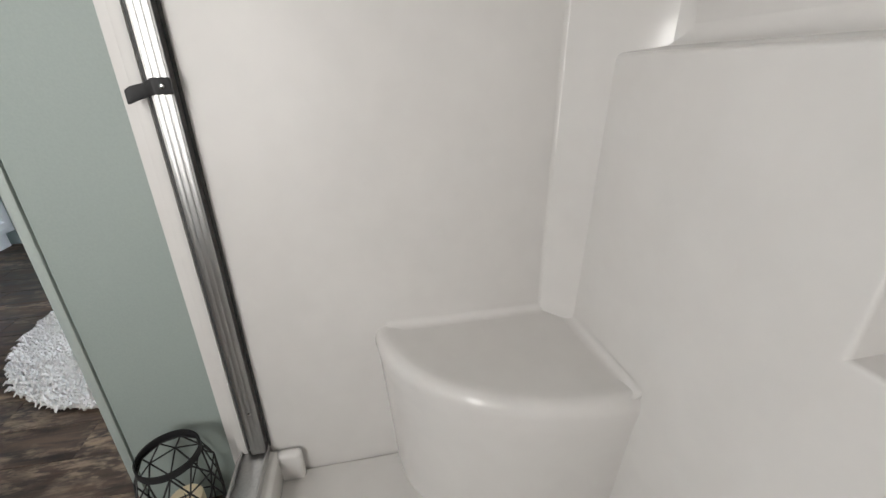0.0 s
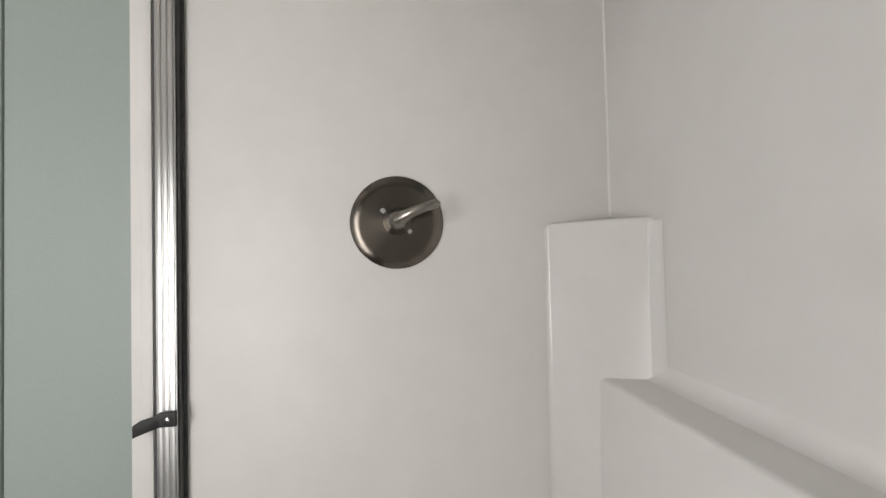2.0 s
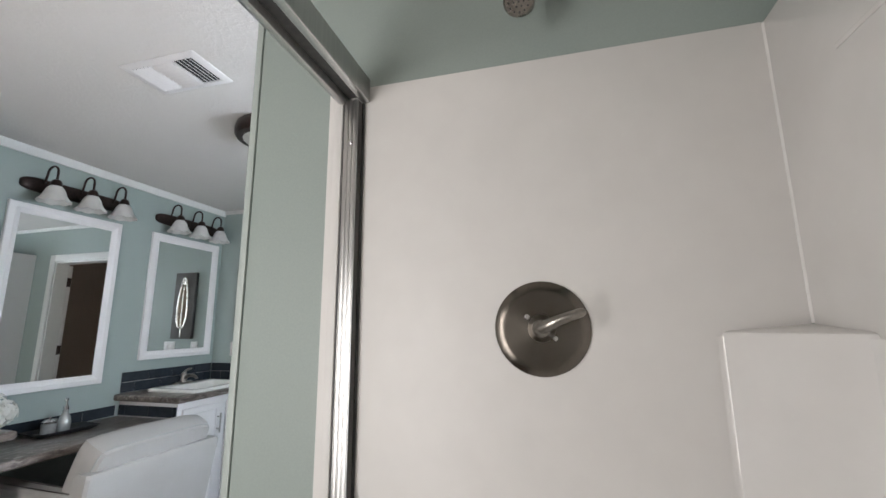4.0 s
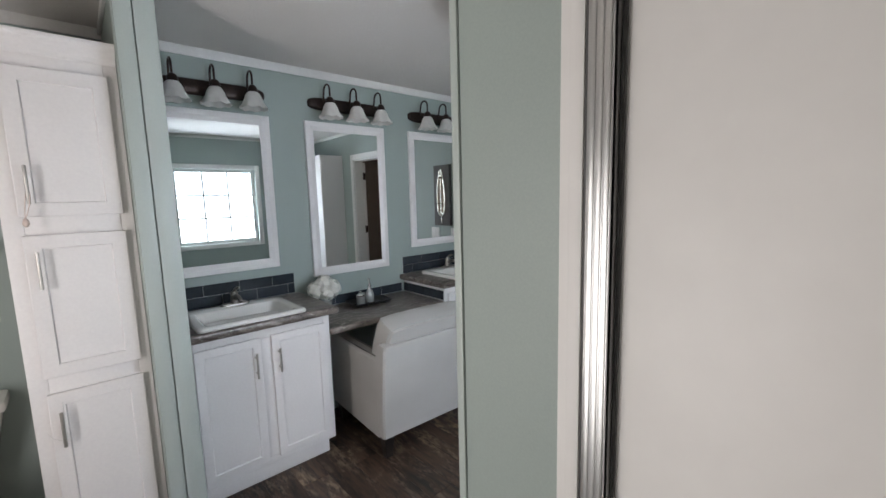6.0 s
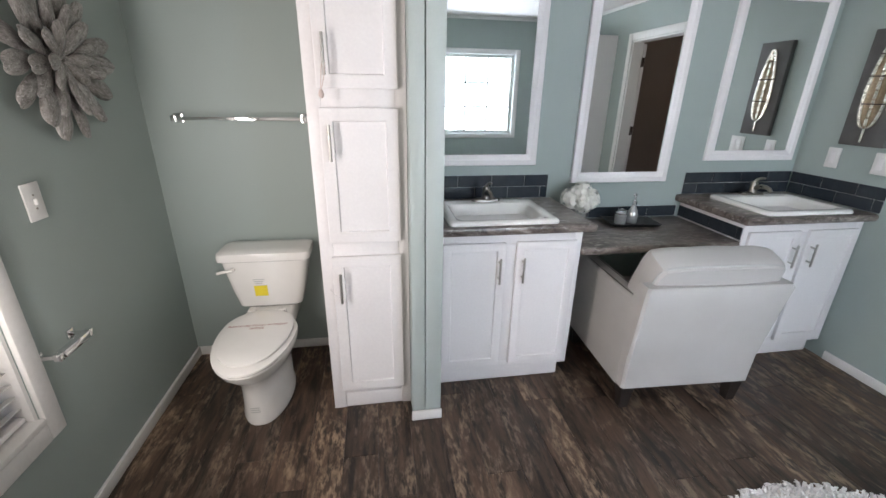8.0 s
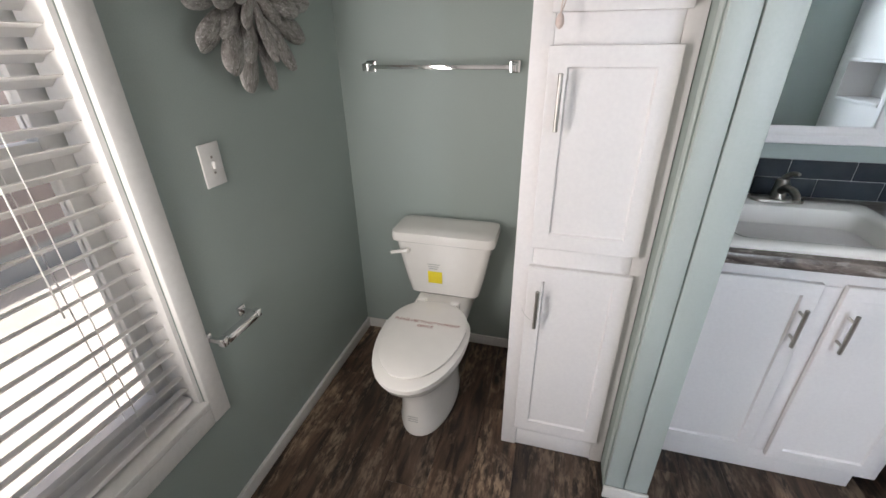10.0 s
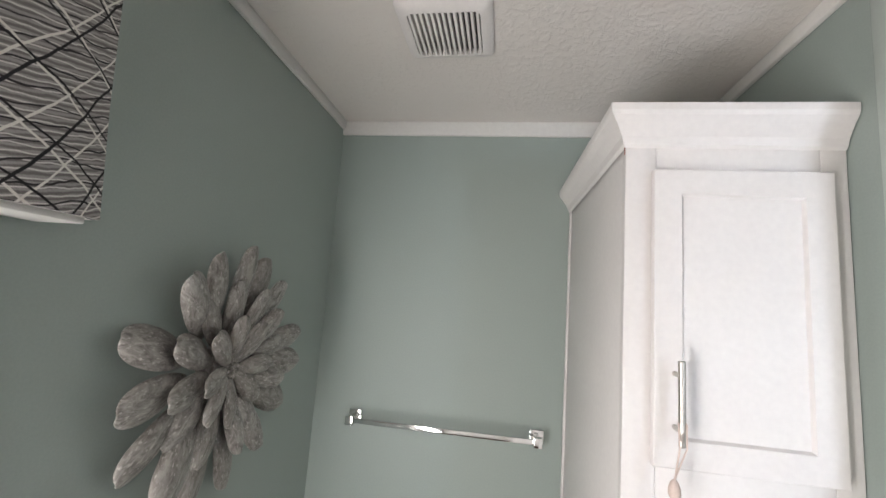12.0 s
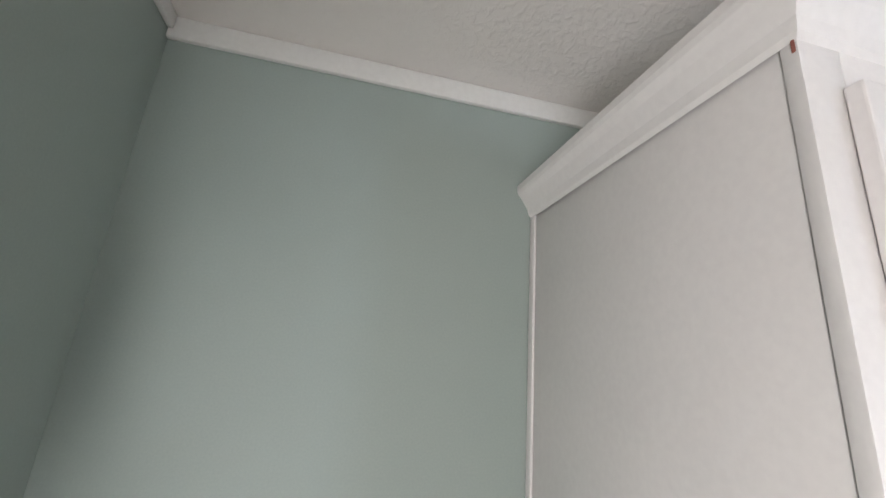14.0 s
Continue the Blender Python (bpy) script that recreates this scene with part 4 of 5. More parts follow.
def build_sink():
    s = thing("sink", "white rectangular drop-in sink with a wide rim", "sink", Matrix.Translation((SINKS[0], -0.315, 0.925)), "bathroom sinks")
    bm = bmesh.new()
    R = lambda w, d, z, r=0.03, oy=0.0: rrect(0, oy, w, d, r, z, 6)
    loft(bm, [R(0.47, 0.35, -0.005), R(0.545, 0.43, 0.001), R(0.548, 0.433, 0.010), R(0.538, 0.423, 0.019), R(0.522, 0.407, 0.0225), R(0.47, 0.345, 0.0225, 0.03, -0.012), R(0.445, 0.30, 0.017, 0.035, -0.016),
              R(0.435, 0.29, 0.008, 0.04, -0.016), R(0.40, 0.255, -0.07, 0.05, -0.016), R(0.36, 0.215, -0.115, 0.06, -0.016), R(0.27, 0.14, -0.128, 0.06, -0.016), R(0.05, 0.05, -0.134, 0.02, -0.016)], cap0=False)
    part("basin", bm, CHINA, s)
    bm = bmesh.new()
    lathe(bm, [(0.022, -0.1335), (0.021, -0.1315), (0.014, -0.1315), (0.012, -0.1325)], Matrix.Translation((0, -0.016, 0)), 20)
    part("drain", bm, CHROME, s, "chrome drain")
    return s


def build_faucet():
    f = thing("faucet", "brushed nickel single-lever faucet on the sink rim", "faucet", Matrix.Translation((SINKS[0], -0.135, 0.9478)), "sink faucets")
    bm = bmesh.new()
    loft(bm, [rrect(0, 0, 0.16, 0.05, 0.0245, 0.0, 8), rrect(0, 0, 0.158, 0.048, 0.0235, 0.008, 8), rrect(0, 0, 0.14, 0.034, 0.0165, 0.013, 8)])
    part("base_plate", bm, NICKEL, f)
    bm = bmesh.new()
    lathe(bm, [(0.024, 0.010), (0.022, 0.03), (0.020, 0.055), (0.0205, 0.07), (0.017, 0.078), (0.006, 0.081)], Matrix(), 20)
    part("body", bm, NICKEL, f)
    bm = bmesh.new()
    tube(bm, [(0, -0.010, 0.040), (0, -0.045, 0.058), (0, -0.085, 0.060), (0, -0.110, 0.052), (0, -0.122, 0.038)], [0.015, 0.0135, 0.012, 0.0115, 0.010], 12)
    part("spout", bm, NICKEL, f)
    bm = bmesh.new()
    tube(bm, [(0, 0, 0.078), (0.006, -0.012, 0.096), (0.012, -0.03, 0.104), (0.016, -0.05, 0.108)], [0.010, 0.0085, 0.008, 0.005], 10)
    part("lever", bm, NICKEL, f)
    return f


for made in (build_sink(), build_faucet()):
    copy_thing(made, Matrix.Translation((SINKS[1], made.location.y, made.location.z)))

# ---- mirrors ----
for x0, x1, z0 in ((1.392, 2.020, 1.122), (2.252, 2.880, 1.013), (3.116, 3.749, 1.138)):
    mir = thing("wall_mirror", "rectangular wall mirror in a moulded white frame", "mirror", Matrix.Translation(((x0 + x1) / 2, 0, z0)), "vanity mirrors")
    w, h = (x1 - x0) / 2, 2.08 - z0
    bm = bmesh.new()
    R = lambda o, y: [(-w + o, y, o), (w - o, y, o), (w - o, y, h - o), (-w + o, y, h - o)]
    loft(bm, [R(0, -0.001), R(0, -0.018), R(0.004, -0.022), R(0.030, -0.024), R(0.040, -0.019), R(0.056, -0.015), R(0.060, -0.012), R(0.060, -0.001)], cap0=False, cap1=False)
    part("frame", bm, WHITE, mir, smooth=False)
    part("glass", boxes((-w + 0.0595, w - 0.0595, -0.009, -0.002, 0.0595, h - 0.0595)), MIRROR, mir, "silvered mirror glass")


# ---- vanity lights ----
def build_light():
    L = thing("vanity_light", "dark bronze three-arm vanity light with alabaster bell shades", "wall lamp", Matrix.Translation((1.70, 0, 2.20)), "vanity lights")
    bm = bmesh.new()
    rings = []
    for o, y in ((0.0, -0.001), (0.0, -0.016), (0.006, -0.024), (0.016, -0.028)):
        ring = []
        for i in range(40):
            a = 2 * math.pi * i / 40
            ca, sa = math.cos(a), math.sin(a)
            ring.append(((0.305 - o) * math.copysign(abs(ca) ** 0.35, ca), y, (0.043 - o) * math.copysign(abs(sa) ** 0.6, sa)))
        rings.append(ring)
    loft(bm, rings)
    part("backplate", bm, BRONZE, L)
    for dx in (-0.2, 0.0, 0.2):
        bm = bmesh.new()
        pts = [(dx, -0.02, 0.0), (dx, -0.034, 0.03), (dx, -0.045, 0.07)]
        pts += [(dx, -0.0875 + 0.0425 * math.cos(a), 0.075 + 0.040 * math.sin(a)) for a in (0.2, 0.7, 1.2, 1.6, 2.0, 2.5, 2.9)]
        pts += [(dx, -0.130, 0.06), (dx, -0.130, 0.02)]
        tube(bm, pts, 0.0062, 10)
        part("arm", bm, BRONZE, L)
        bm = bmesh.new()
        lathe(bm, [(0.010, 0.028), (0.020, 0.022), (0.027, 0.006), (0.028, -0.016), (0.022, -0.02)], Matrix.Translation((dx, -0.130, 0)), 20)
        part("socket_cup", bm, BRONZE, L)
        bm = bmesh.new()

        def frill(r, h, a):
            k = max(0.0, min(1.0, (-h - 0.06) / 0.05))
            return r + 0.003 * k * math.cos(8 * a), h + 0.004 * k * math.cos(8 * a)

        lathe(bm, [(0.026, -0.012), (0.036, -0.022), (0.046, -0.04), (0.053, -0.062), (0.063, -0.085), (0.080, -0.108), (0.077, -0.108), (0.060, -0.085), (0.050, -0.062), (0.043, -0.04), (0.033, -0.024), (0.022, -0.016)], Matrix.Translation((dx, -0.130, 0)), 48, frill)
        part("shade", bm, SHADE, L, "white alabaster glass bell shade")
    return L


light = build_light()
for x in (2.59, 3.43):
    copy_thing(light, Matrix.Translation((x, 0, 2.20)))

# ---- toilet ----
TX = 0.505
toilet = thing("toilet", "white two-piece toilet with closed lid and yellow label", "toilet", Matrix.Translation((TX, 0, 0)))


def egg(cy, rx, rf, rb, z, n=36):
    """Bowl outline: elongated to the front (-y)."""
    out = []
    for i in range(n):
        a = 2 * math.pi * i / n
        s, c = math.sin(a), math.cos(a)
        out.append((rx * math.copysign(abs(c) ** 0.92, c), cy + (rb if s > 0 else rf) * s, z))
    return out


bm = bmesh.new()
loft(bm, [egg(-0.40, 0.118, 0.252, 0.20, 0.002), egg(-0.40, 0.120, 0.254, 0.205, 0.02), egg(-0.40, 0.114, 0.246, 0.20, 0.05), egg(-0.40, 0.113, 0.240, 0.20, 0.17), egg(-0.41, 0.122, 0.248, 0.205, 0.235), egg(-0.435, 0.150, 0.295, 0.21, 0.30), egg(-0.45, 0.172, 0.325, 0.20, 0.345), egg(-0.455, 0.18, 0.34, 0.19, 0.378), egg(-0.455, 0.176, 0.336, 0.186, 0.388)])
part("bowl", bm, CHINA, toilet)
part("shelf", boxes((-0.125, 0.125, -0.285, -0.03, 0.30, 0.392), bevel=0.02, seg=3), CHINA, toilet)
bm = bmesh.new()
loft(bm, [egg(-0.463, 0.176, 0.335, 0.17, 0.389), egg(-0.463, 0.182, 0.342, 0.172, 0.396), egg(-0.463, 0.182, 0.342, 0.172, 0.405), egg(-0.463, 0.176, 0.336, 0.17, 0.409)])
part("seat_ring", bm, CHINA, toilet)
bm = bmesh.new()
loft(bm, [egg(-0.45, 0.158, 0.300, 0.172, 0.4085), egg(-0.45, 0.158, 0.300, 0.174, 0.4125), egg(-0.45, 0.165, 0.307, 0.174, 0.4135), egg(-0.45, 0.166, 0.308, 0.174, 0.421), egg(-0.455, 0.152, 0.290, 0.166, 0.427), egg(-0.455, 0.10, 0.20, 0.12, 0.430), egg(-0.455, 0.03, 0.06, 0.04, 0.431)])
lid = part("lid", bm, CHINA, toilet)
for dx in (-0.075, 0.075):
    part("hinge", boxes((dx - 0.022, dx + 0.022, -0.292, -0.262, 0.3925, 0.425), bevel=0.006, seg=3), CHINA, toilet)
bm = bmesh.new()
T = lambda w, d, z, oy=-0.12: rrect(0, oy, w, d, 0.035, z, 6)
loft(bm, [T(0.29, 0.145, 0.393, -0.105), T(0.325, 0.162, 0.405, -0.11), T(0.365, 0.175, 0.49, -0.113), T(0.41, 0.186, 0.61, -0.116), T(0.430, 0.192, 0.672, -0.118)])
tank = part("tank", bm, CHINA, toilet)
bm = bmesh.new()
loft(bm, [T(0.442, 0.20, 0.6725), T(0.462, 0.214, 0.677), T(0.466, 0.218, 0.697), T(0.459, 0.211, 0.717), T(0.42, 0.17, 0.726), T(0.31, 0.09, 0.728)])
part("tank_lid", bm, CHINA, toilet)
bm = bmesh.new()
rod(bm, (-0.155, -0.205, 0.633), (-0.155, -0.228, 0.633), 0.012)
tube(bm, [(-0.150, -0.230, 0.634), (-0.19, -0.236, 0.631), (-0.225, -0.240, 0.625)], [0.010, 0.008, 0.0085], 10)
part("flush_lever", bm, CHINA, toilet)
ob = part("label", boxes((-0.033, 0.033, -0.001, 0.0, -0.031, 0.031)), YELLOW, toilet, "yellow paper label", False)
ob.matrix_basis = Matrix.Translation((-0.034, -0.2035, 0.50)) @ Matrix.Rotation(0.06, 4, "X")
for k in range(3):
    ob = part("print_bar", boxes((-0.028 + 0.004 * k, 0.030 - 0.006 * k, -0.0006, 0.0, -0.0022, 0.0022)), GREYINK, toilet, "grey unreadable print", False)
    ob.matrix_basis = Matrix.Translation((-0.040, -0.2078, 0.568 - 0.011 * k)) @ Matrix.Rotation(0.06, 4, "X")
for k in range(3):
    ob = part("print_bar", boxes((-0.022, 0.022, -0.0008, 0.0, -0.002, 0.002)), GREYINK, toilet, "grey unreadable print", False)
    ob.matrix_basis = Matrix.Translation((-0.01, -0.6450, 0.10 - 0.012 * k))
for txt, yy in (("PLEASE USE TOILET IN FRONT", -0.455), ("OFFICE", -0.482)):
    cu = bpy.data.curves.new("lettering", "FONT")
    cu.body, cu.size, cu.align_x, cu.extrude = txt, 0.0205, "CENTER", 0.0003
    cu.materials.append(INK)
    ob = new("lettering", cu)
    ob.parent = lid
    ob.matrix_basis = Matrix.Translation((0, yy, 0.4318))
    tagged(ob, "red-brown printed notice")

# ---- chair ----
chair = thing("club_chair", "cream upholstered club chair tucked under the counter", "chair", pose(2.625, -0.475, 0, 0, 0, -2.5))
for sx in (-1, 1):
    for yy in (-0.30, 0.29):
        bm = bmesh.new()
        x = sx * 0.30
        loft(bm, [[(x - r, yy - r, z), (x + r, yy - r, z), (x + r, yy + r, z), (x - r, yy + r, z)] for r, z in ((0.022, 0.002), (0.033, 0.135))])
        part("leg", bm, FEED, chair, "dark tapered wooden leg", False)
part("seat_frame", boxes((-0.335, 0.335, -0.335, 0.33, 0.132, 0.30), bevel=0.012, seg=3), CLOTH, chair)
bm = bmesh.new()
rings = []
for z, yb, yf, wx in ((0.14, -0.345, -0.26, 0.345), (0.30, -0.352, -0.25, 0.347), (0.60, -0.398, -0.30, 0.357), (0.705, -0.415, -0.325, 0.360), (0.722, -0.408, -0.336, 0.352)):
    rings.append([(-wx, yf, z), (-wx, yb + 0.012, z), (-wx + 0.012, yb, z), (wx - 0.012, yb, z), (wx, yb + 0.012, z), (wx, yf, z)])
loft(bm, rings)
part("back_frame", bm, CLOTH, chair)
for sx in (-1, 1):
    xa, xb = sorted((sx * 0.350, sx * 0.255))
    bm = bmesh.new()
    rings = []
    for y, zt in ((-0.29, 0.625), (-0.10, 0.622), (0.15, 0.625), (0.335, 0.63)):
        rings.append([(xa, y, 0.134), (xb, y, 0.134), (xb, y, zt - 0.012), (xb - 0.012, y, zt), (xa + 0.012, y, zt), (xa, y, zt - 0.012)])
    loft(bm, rings)
    arm = part("armrest", bm, CLOTH, chair)
    bm = bmesh.new()
    for k in range(40):
        yy = -0.26 + k * 0.0148
        lathe(bm, [(0.0048, -0.0005), (0.0040, 0.002), (0.001, 0.0032)], Matrix.Translation((xb - 0.022, yy, 0.6235)), 7)
        lathe(bm, [(0.0048, -0.0005), (0.0040, 0.002), (0.001, 0.0032)], Matrix.Translation((xa + 0.022, yy, 0.6235)), 7)
    tagged(part("nailheads", bm, BRONZE, arm, "row of dark bronze nailheads"), kind="stuff")


def cushion(w, d, h, puff, n=9):
    """Pillow-shaped box, soft and a little uneven."""
    bm = bmesh.new()
    add_box(bm, -w / 2, w / 2, -d / 2, d / 2, 0, h)
    bmesh.ops.subdivide_edges(bm, edges=bm.edges, cuts=n, use_grid_fill=True)
    for v in bm.verts:
        u, q, r = v.co.x / (w / 2), v.co.y / (d / 2), (v.co.z - h / 2) / (h / 2)
        k = (1 - u ** 4) * (1 - q ** 4) if abs(r) > 0.99 else 1
        v.co.z += puff * math.copysign(1, r) * (1 - u * u) * (1 - q * q) * (1 if abs(r) > 0.3 else abs(r) / 0.3)
        e = max(abs(u), abs(q))
        v.co.x *= 1 - 0.06 * abs(q) ** 6 - 0.05 * abs(r) ** 4
        v.co.y *= 1 - 0.06 * abs(u) ** 6 - 0.05 * abs(r) ** 4
        v.co += Vector(noise.noise_vector(v.co * 9)) * 0.004
    return bm


ob = part("seat_cushion", cushion(0.50, 0.52, 0.15, 0.02), CLOTH, chair)
ob.location = (0, 0.05, 0.302)
ob = part("back_cushion", cushion(0.635, 0.46, 0.155, 0.025), CLOTH, chair)
ob.matrix_basis = pose(0.0, -0.268, 0.622, -68, 0, 0) @ Matrix.Translation((0, 0, -0.06))
bm = bmesh.new()
pts = [(0.312 * math.copysign(abs(math.cos(a)) ** 0.25, math.cos(a)), 0.226 * math.copysign(abs(math.sin(a)) ** 0.25, math.sin(a)), 0.016) for a in [2 * math.pi * i / 60 for i in range(61)]]
tube(bm, pts, 0.005, 6)
part("piping", bm, GREYINK, ob, "darker grey piping seam")

# ---- west wall fittings ----
switch = thing("light_switch", "white wall plate with a small toggle", "switch", Matrix.Translation((0, -0.813, 1.153)))
part("plate", boxes((0.0005, 0.007, -0.037, 0.037, -0.061, 0.061), bevel=0.003), TRIM, switch)
part("toggle", boxes((0.007, 0.017, -0.005, 0.005, -0.010, 0.010), bevel=0.002), TRIM, switch)
for z in (-0.022, 0.022):
    bm = bmesh.new()
    lathe(bm, [(0.0042, 0.0065), (0.0036, 0.0085)], axis((0, 0, z), (1, 0, z)), 10)
    part("screw", bm, NICKEL, switch)

roll = thing("paper_holder", "chrome toilet paper holder with no roll", "paper holder", Matrix.Translation((0, -0.928, 0.683)))
for dy in (-0.075, 0.075):
    bm = boxes((0.0005, 0.008, dy - 0.016, dy + 0.016, -0.016, 0.016), (0.008, 0.066, dy - 0.006, dy + 0.006, -0.007, 0.007), (0.052, 0.074, dy - 0.009, dy + 0.009, -0.013, 0.013), bevel=0.002)
    part("bracket", bm, CHROME, roll)
part("roller", boxes((0.050, 0.076, -0.064, 0.064, -0.013, 0.013), bevel=0.004), CHROME, roll)

bar = thing("towel_bar", "chrome towel bar on square brackets", "towel bar", Matrix.Translation((0.453, 0, 1.37)))
for dx in (-0.30, 0.30):
    bm = boxes((dx - 0.022, dx + 0.022, -0.008, -0.0005, -0.022, 0.022), (dx - 0.009, dx + 0.009, -0.058, -0.008, -0.009, 0.009), (dx - 0.013, dx + 0.013, -0.068, -0.046, -0.015, 0.015), bevel=0.002)
    part("bracket", bm, CHROME, bar)
part("bar", boxes((-0.286, 0.286, -0.063, -0.051, -0.008, 0.008), bevel=0.002), CHROME, bar)


# flower art
def petal_mesh(length, width):
    bm = bmesh.new()
    n, k = 18, 6
    top, bot = [], []
    for i in range(n + 1):
        t = math.sin(math.pi / 2 * i / n)
        w = width / 2 * (0.20 + 0.80 * math.sin(math.pi / 2 * t / 0.60) if t < 0.60 else max(0.0, 1 - ((t - 0.60) / 0.40) ** 2.6) ** 0.5) + 0.0010
        row, low = [], []
        for j in range(k + 1):
            u = 2 * j / k - 1
            lift = 0.40 * length * t - 0.34 * length * t * t - 0.40 * w * u * u
            row.append(bm.verts.new((lift, u * w, length * t)))
            low.append(bm.verts.new((lift - 0.0022, u * w, length * t)))
        top.append(row)
        bot.append(low)
    for i in range(n):
        for j in range(k):
            bm.faces.new((top[i][j], top[i][j + 1], top[i + 1][j + 1], top[i + 1][j]))
            bm.faces.new((bot[i][j], bot[i + 1][j], bot[i + 1][j + 1], bot[i][j + 1]))
        bm.faces.new((top[i][0], top[i + 1][0], bot[i + 1][0], bot[i][0]))
        bm.faces.new((top[i][k], bot[i][k], bot[i + 1][k], top[i + 1][k]))
    for r, s in ((0, 1), (n, -1)):
        for j in range(k):
            bm.faces.new((top[r][j], bot[r][j], bot[r][j + 1], top[r][j + 1]))
    bmesh.ops.recalc_face_normals(bm, faces=bm.faces)
    me = bpy.data.meshes.new("petal")
    bm.to_mesh(me)
    bm.free()
    me.materials.append(PETAL)
    me.shade_smooth()
    return me


art = thing("flower_wall_art", "weathered grey metal flower with layered petals", "wall art", Matrix.Translation((0.006, -0.561, 1.594)))
rng = random.Random(5)
for count, length, width, out, base, turn in ((15, 0.190, 0.072, 0.014, 0.088, 0.0), (12, 0.150, 0.058, 0.030, 0.046, 0.2), (8, 0.114, 0.048, 0.046, 0.012, 0.1)):
    me = petal_mesh(length, width)
    for i in range(count):
        a = 2 * math.pi * i / count + turn + rng.uniform(-0.07, 0.07)
        m = Matrix.Rotation(a, 4, "X") @ Matrix.Translation((out, 0, base)) @ Matrix.Rotation(rng.uniform(-0.2, 0.2), 4, "Z") @ Matrix.Rotation(rng.uniform(0.02, 0.30), 4, "Y")
        share("petal", me, art, m)
bm = bmesh.new()
for i in range(17):
    a, r = i * 2.4, 0.0052 * math.sqrt(i) * 1.15
    bmesh.ops.create_icosphere(bm, subdivisions=1, radius=0.0062, matrix=Matrix.Translation((0.052 - r * 0.3, r * math.cos(a), r * math.sin(a))))
part("seed_cluster", bm, PETAL, art)
bm = bmesh.new()
lathe(bm, [(0.05, 0.001), (0.05, 0.008), (0.02, 0.020), (0.02, 0.048)], axis((0, 0, 0), (1, 0, 0)), 20)
part("mount", bm, PETAL, art)

# ---- ceiling fittings ----
fan = thing("exhaust_vent", "white slatted exhaust fan grille on the ceiling", "vent", Matrix.Translation((0.4615, -0.515, H)))
bm = bmesh.new()
R = lambda w, d, z: rrect(0, 0, w, d, 0.012, z, 4)
loft(bm, [R(0.218, 0.206, -0.0008), R(0.220, 0.208, -0.006), R(0.212, 0.200, -0.012), R(0.170, 0.158, -0.021), R(0.165, 0.153, -0.021), R(0.164, 0.152, -0.004)], cap0=False, cap1=False)
part("frame", bm, WHITE, fan)
# black sheet gives the shade between the slats as colour
part("backing", boxes((-0.0825, 0.0825, -0.0765, 0.0765, -0.004, -0.0012)), BLACK, fan, "black sheet standing in for the shade behind the slats")
for i in range(13):
    x = -0.0765 + i * 0.01275
    part("slat", boxes((x - 0.0034, x + 0.0034, -0.0768, 0.0768, -0.0205, -0.0045), bevel=0.0012), WHITE, fan)

reg = thing("ceiling_register", "white three-way ceiling air register with angled louvres", "vent", Matrix.Translation((1.98, -1.43, H)))
bm = bmesh.new()
R = lambda w, d, z: rrect(0, 0, w, d, 0.006, z, 3)
loft(bm, [R(0.215, 0.370, -0.0008), R(0.215, 0.370, -0.004), R(0.195, 0.350, -0.010), R(0.160, 0.306, -0.010), R(0.156, 0.302, -0.003)], cap0=False, cap1=False)
part("frame", bm, WHITE, reg)
# black sheet in place of the shaded opening above the louvres
part("backing", boxes((-0.078, 0.078, -0.151, 0.151, -0.003, -0.0012)), BLACK, reg, "black sheet standing in for the shade behind the louvres")
for k, tilt in ((-1, 35), (1, -35)):
    for i in range(5):
        ob = part("louvre", boxes((-0.077, 0.077, -0.0085, 0.0085, -0.0009, 0.0009), bevel=0.0004), WHITE, reg)
        ob.matrix_basis = Matrix.Translation((0, k * 0.103 + (i - 2) * 0.0185, -0.0085)) @ Matrix.Rotation(radians(tilt), 4, "X")
for i in range(8):
    ob = part("louvre", boxes((-0.0085, 0.0085, -0.050, 0.050, -0.0009, 0.0009), bevel=0.0004), WHITE, reg)
    ob.matrix_basis = Matrix.Translation(((i - 3.5) * 0.0192, 0, -0.0085)) @ Matrix.Rotation(radians(30), 4, "Y")
for k in (-0.054, 0.054):
    part("divider", boxes((-0.077, 0.077, k - 0.0025, k + 0.0025, -0.0105, -0.0032)), WHITE, reg)

lamp = thing("ceiling_light", "dark bronze flush ceiling light with a glass bowl, unlit", "ceiling lamp", Matrix.Translation((2.49, -1.49, H)))
bm = bmesh.new()
lathe(bm, [(0.150, -0.0008), (0.162, -0.012), (0.168, -0.040), (0.166, -0.066), (0.156, -0.080), (0.128, -0.084)], Matrix(), 40)
part("pan", bm, BRONZE, lamp)
bm = bmesh.new()
lathe(bm, [(0.126, -0.0845), (0.112, -0.098), (0.085, -0.113), (0.05, -0.125), (0.012, -0.131)], Matrix(), 40)
part("bowl", bm, SHADE, lamp)
bm = bmesh.new()
lathe(bm, [(0.014, -0.130), (0.016, -0.140), (0.008, -0.150), (0.002, -0.154)], Matrix(), 16)
part("finial", bm, BRONZE, lamp)

# ---- east wall: feather picture and plates ----
pic = thing("feather_picture", "dark grey canvas with a silver segmented feather", "picture", Matrix.Translation((E, -0.355, 1.265)))
part("canvas", boxes((-0.032, -0.0008, -0.113, 0.113, 0, 0.593), bevel=0.002), CANVAS, pic)
fw = lambda t: 0.054 * math.sin(math.pi * min(max(t, 0.003), 0.997) ** 0.68) ** 0.55
bm = bmesh.new()
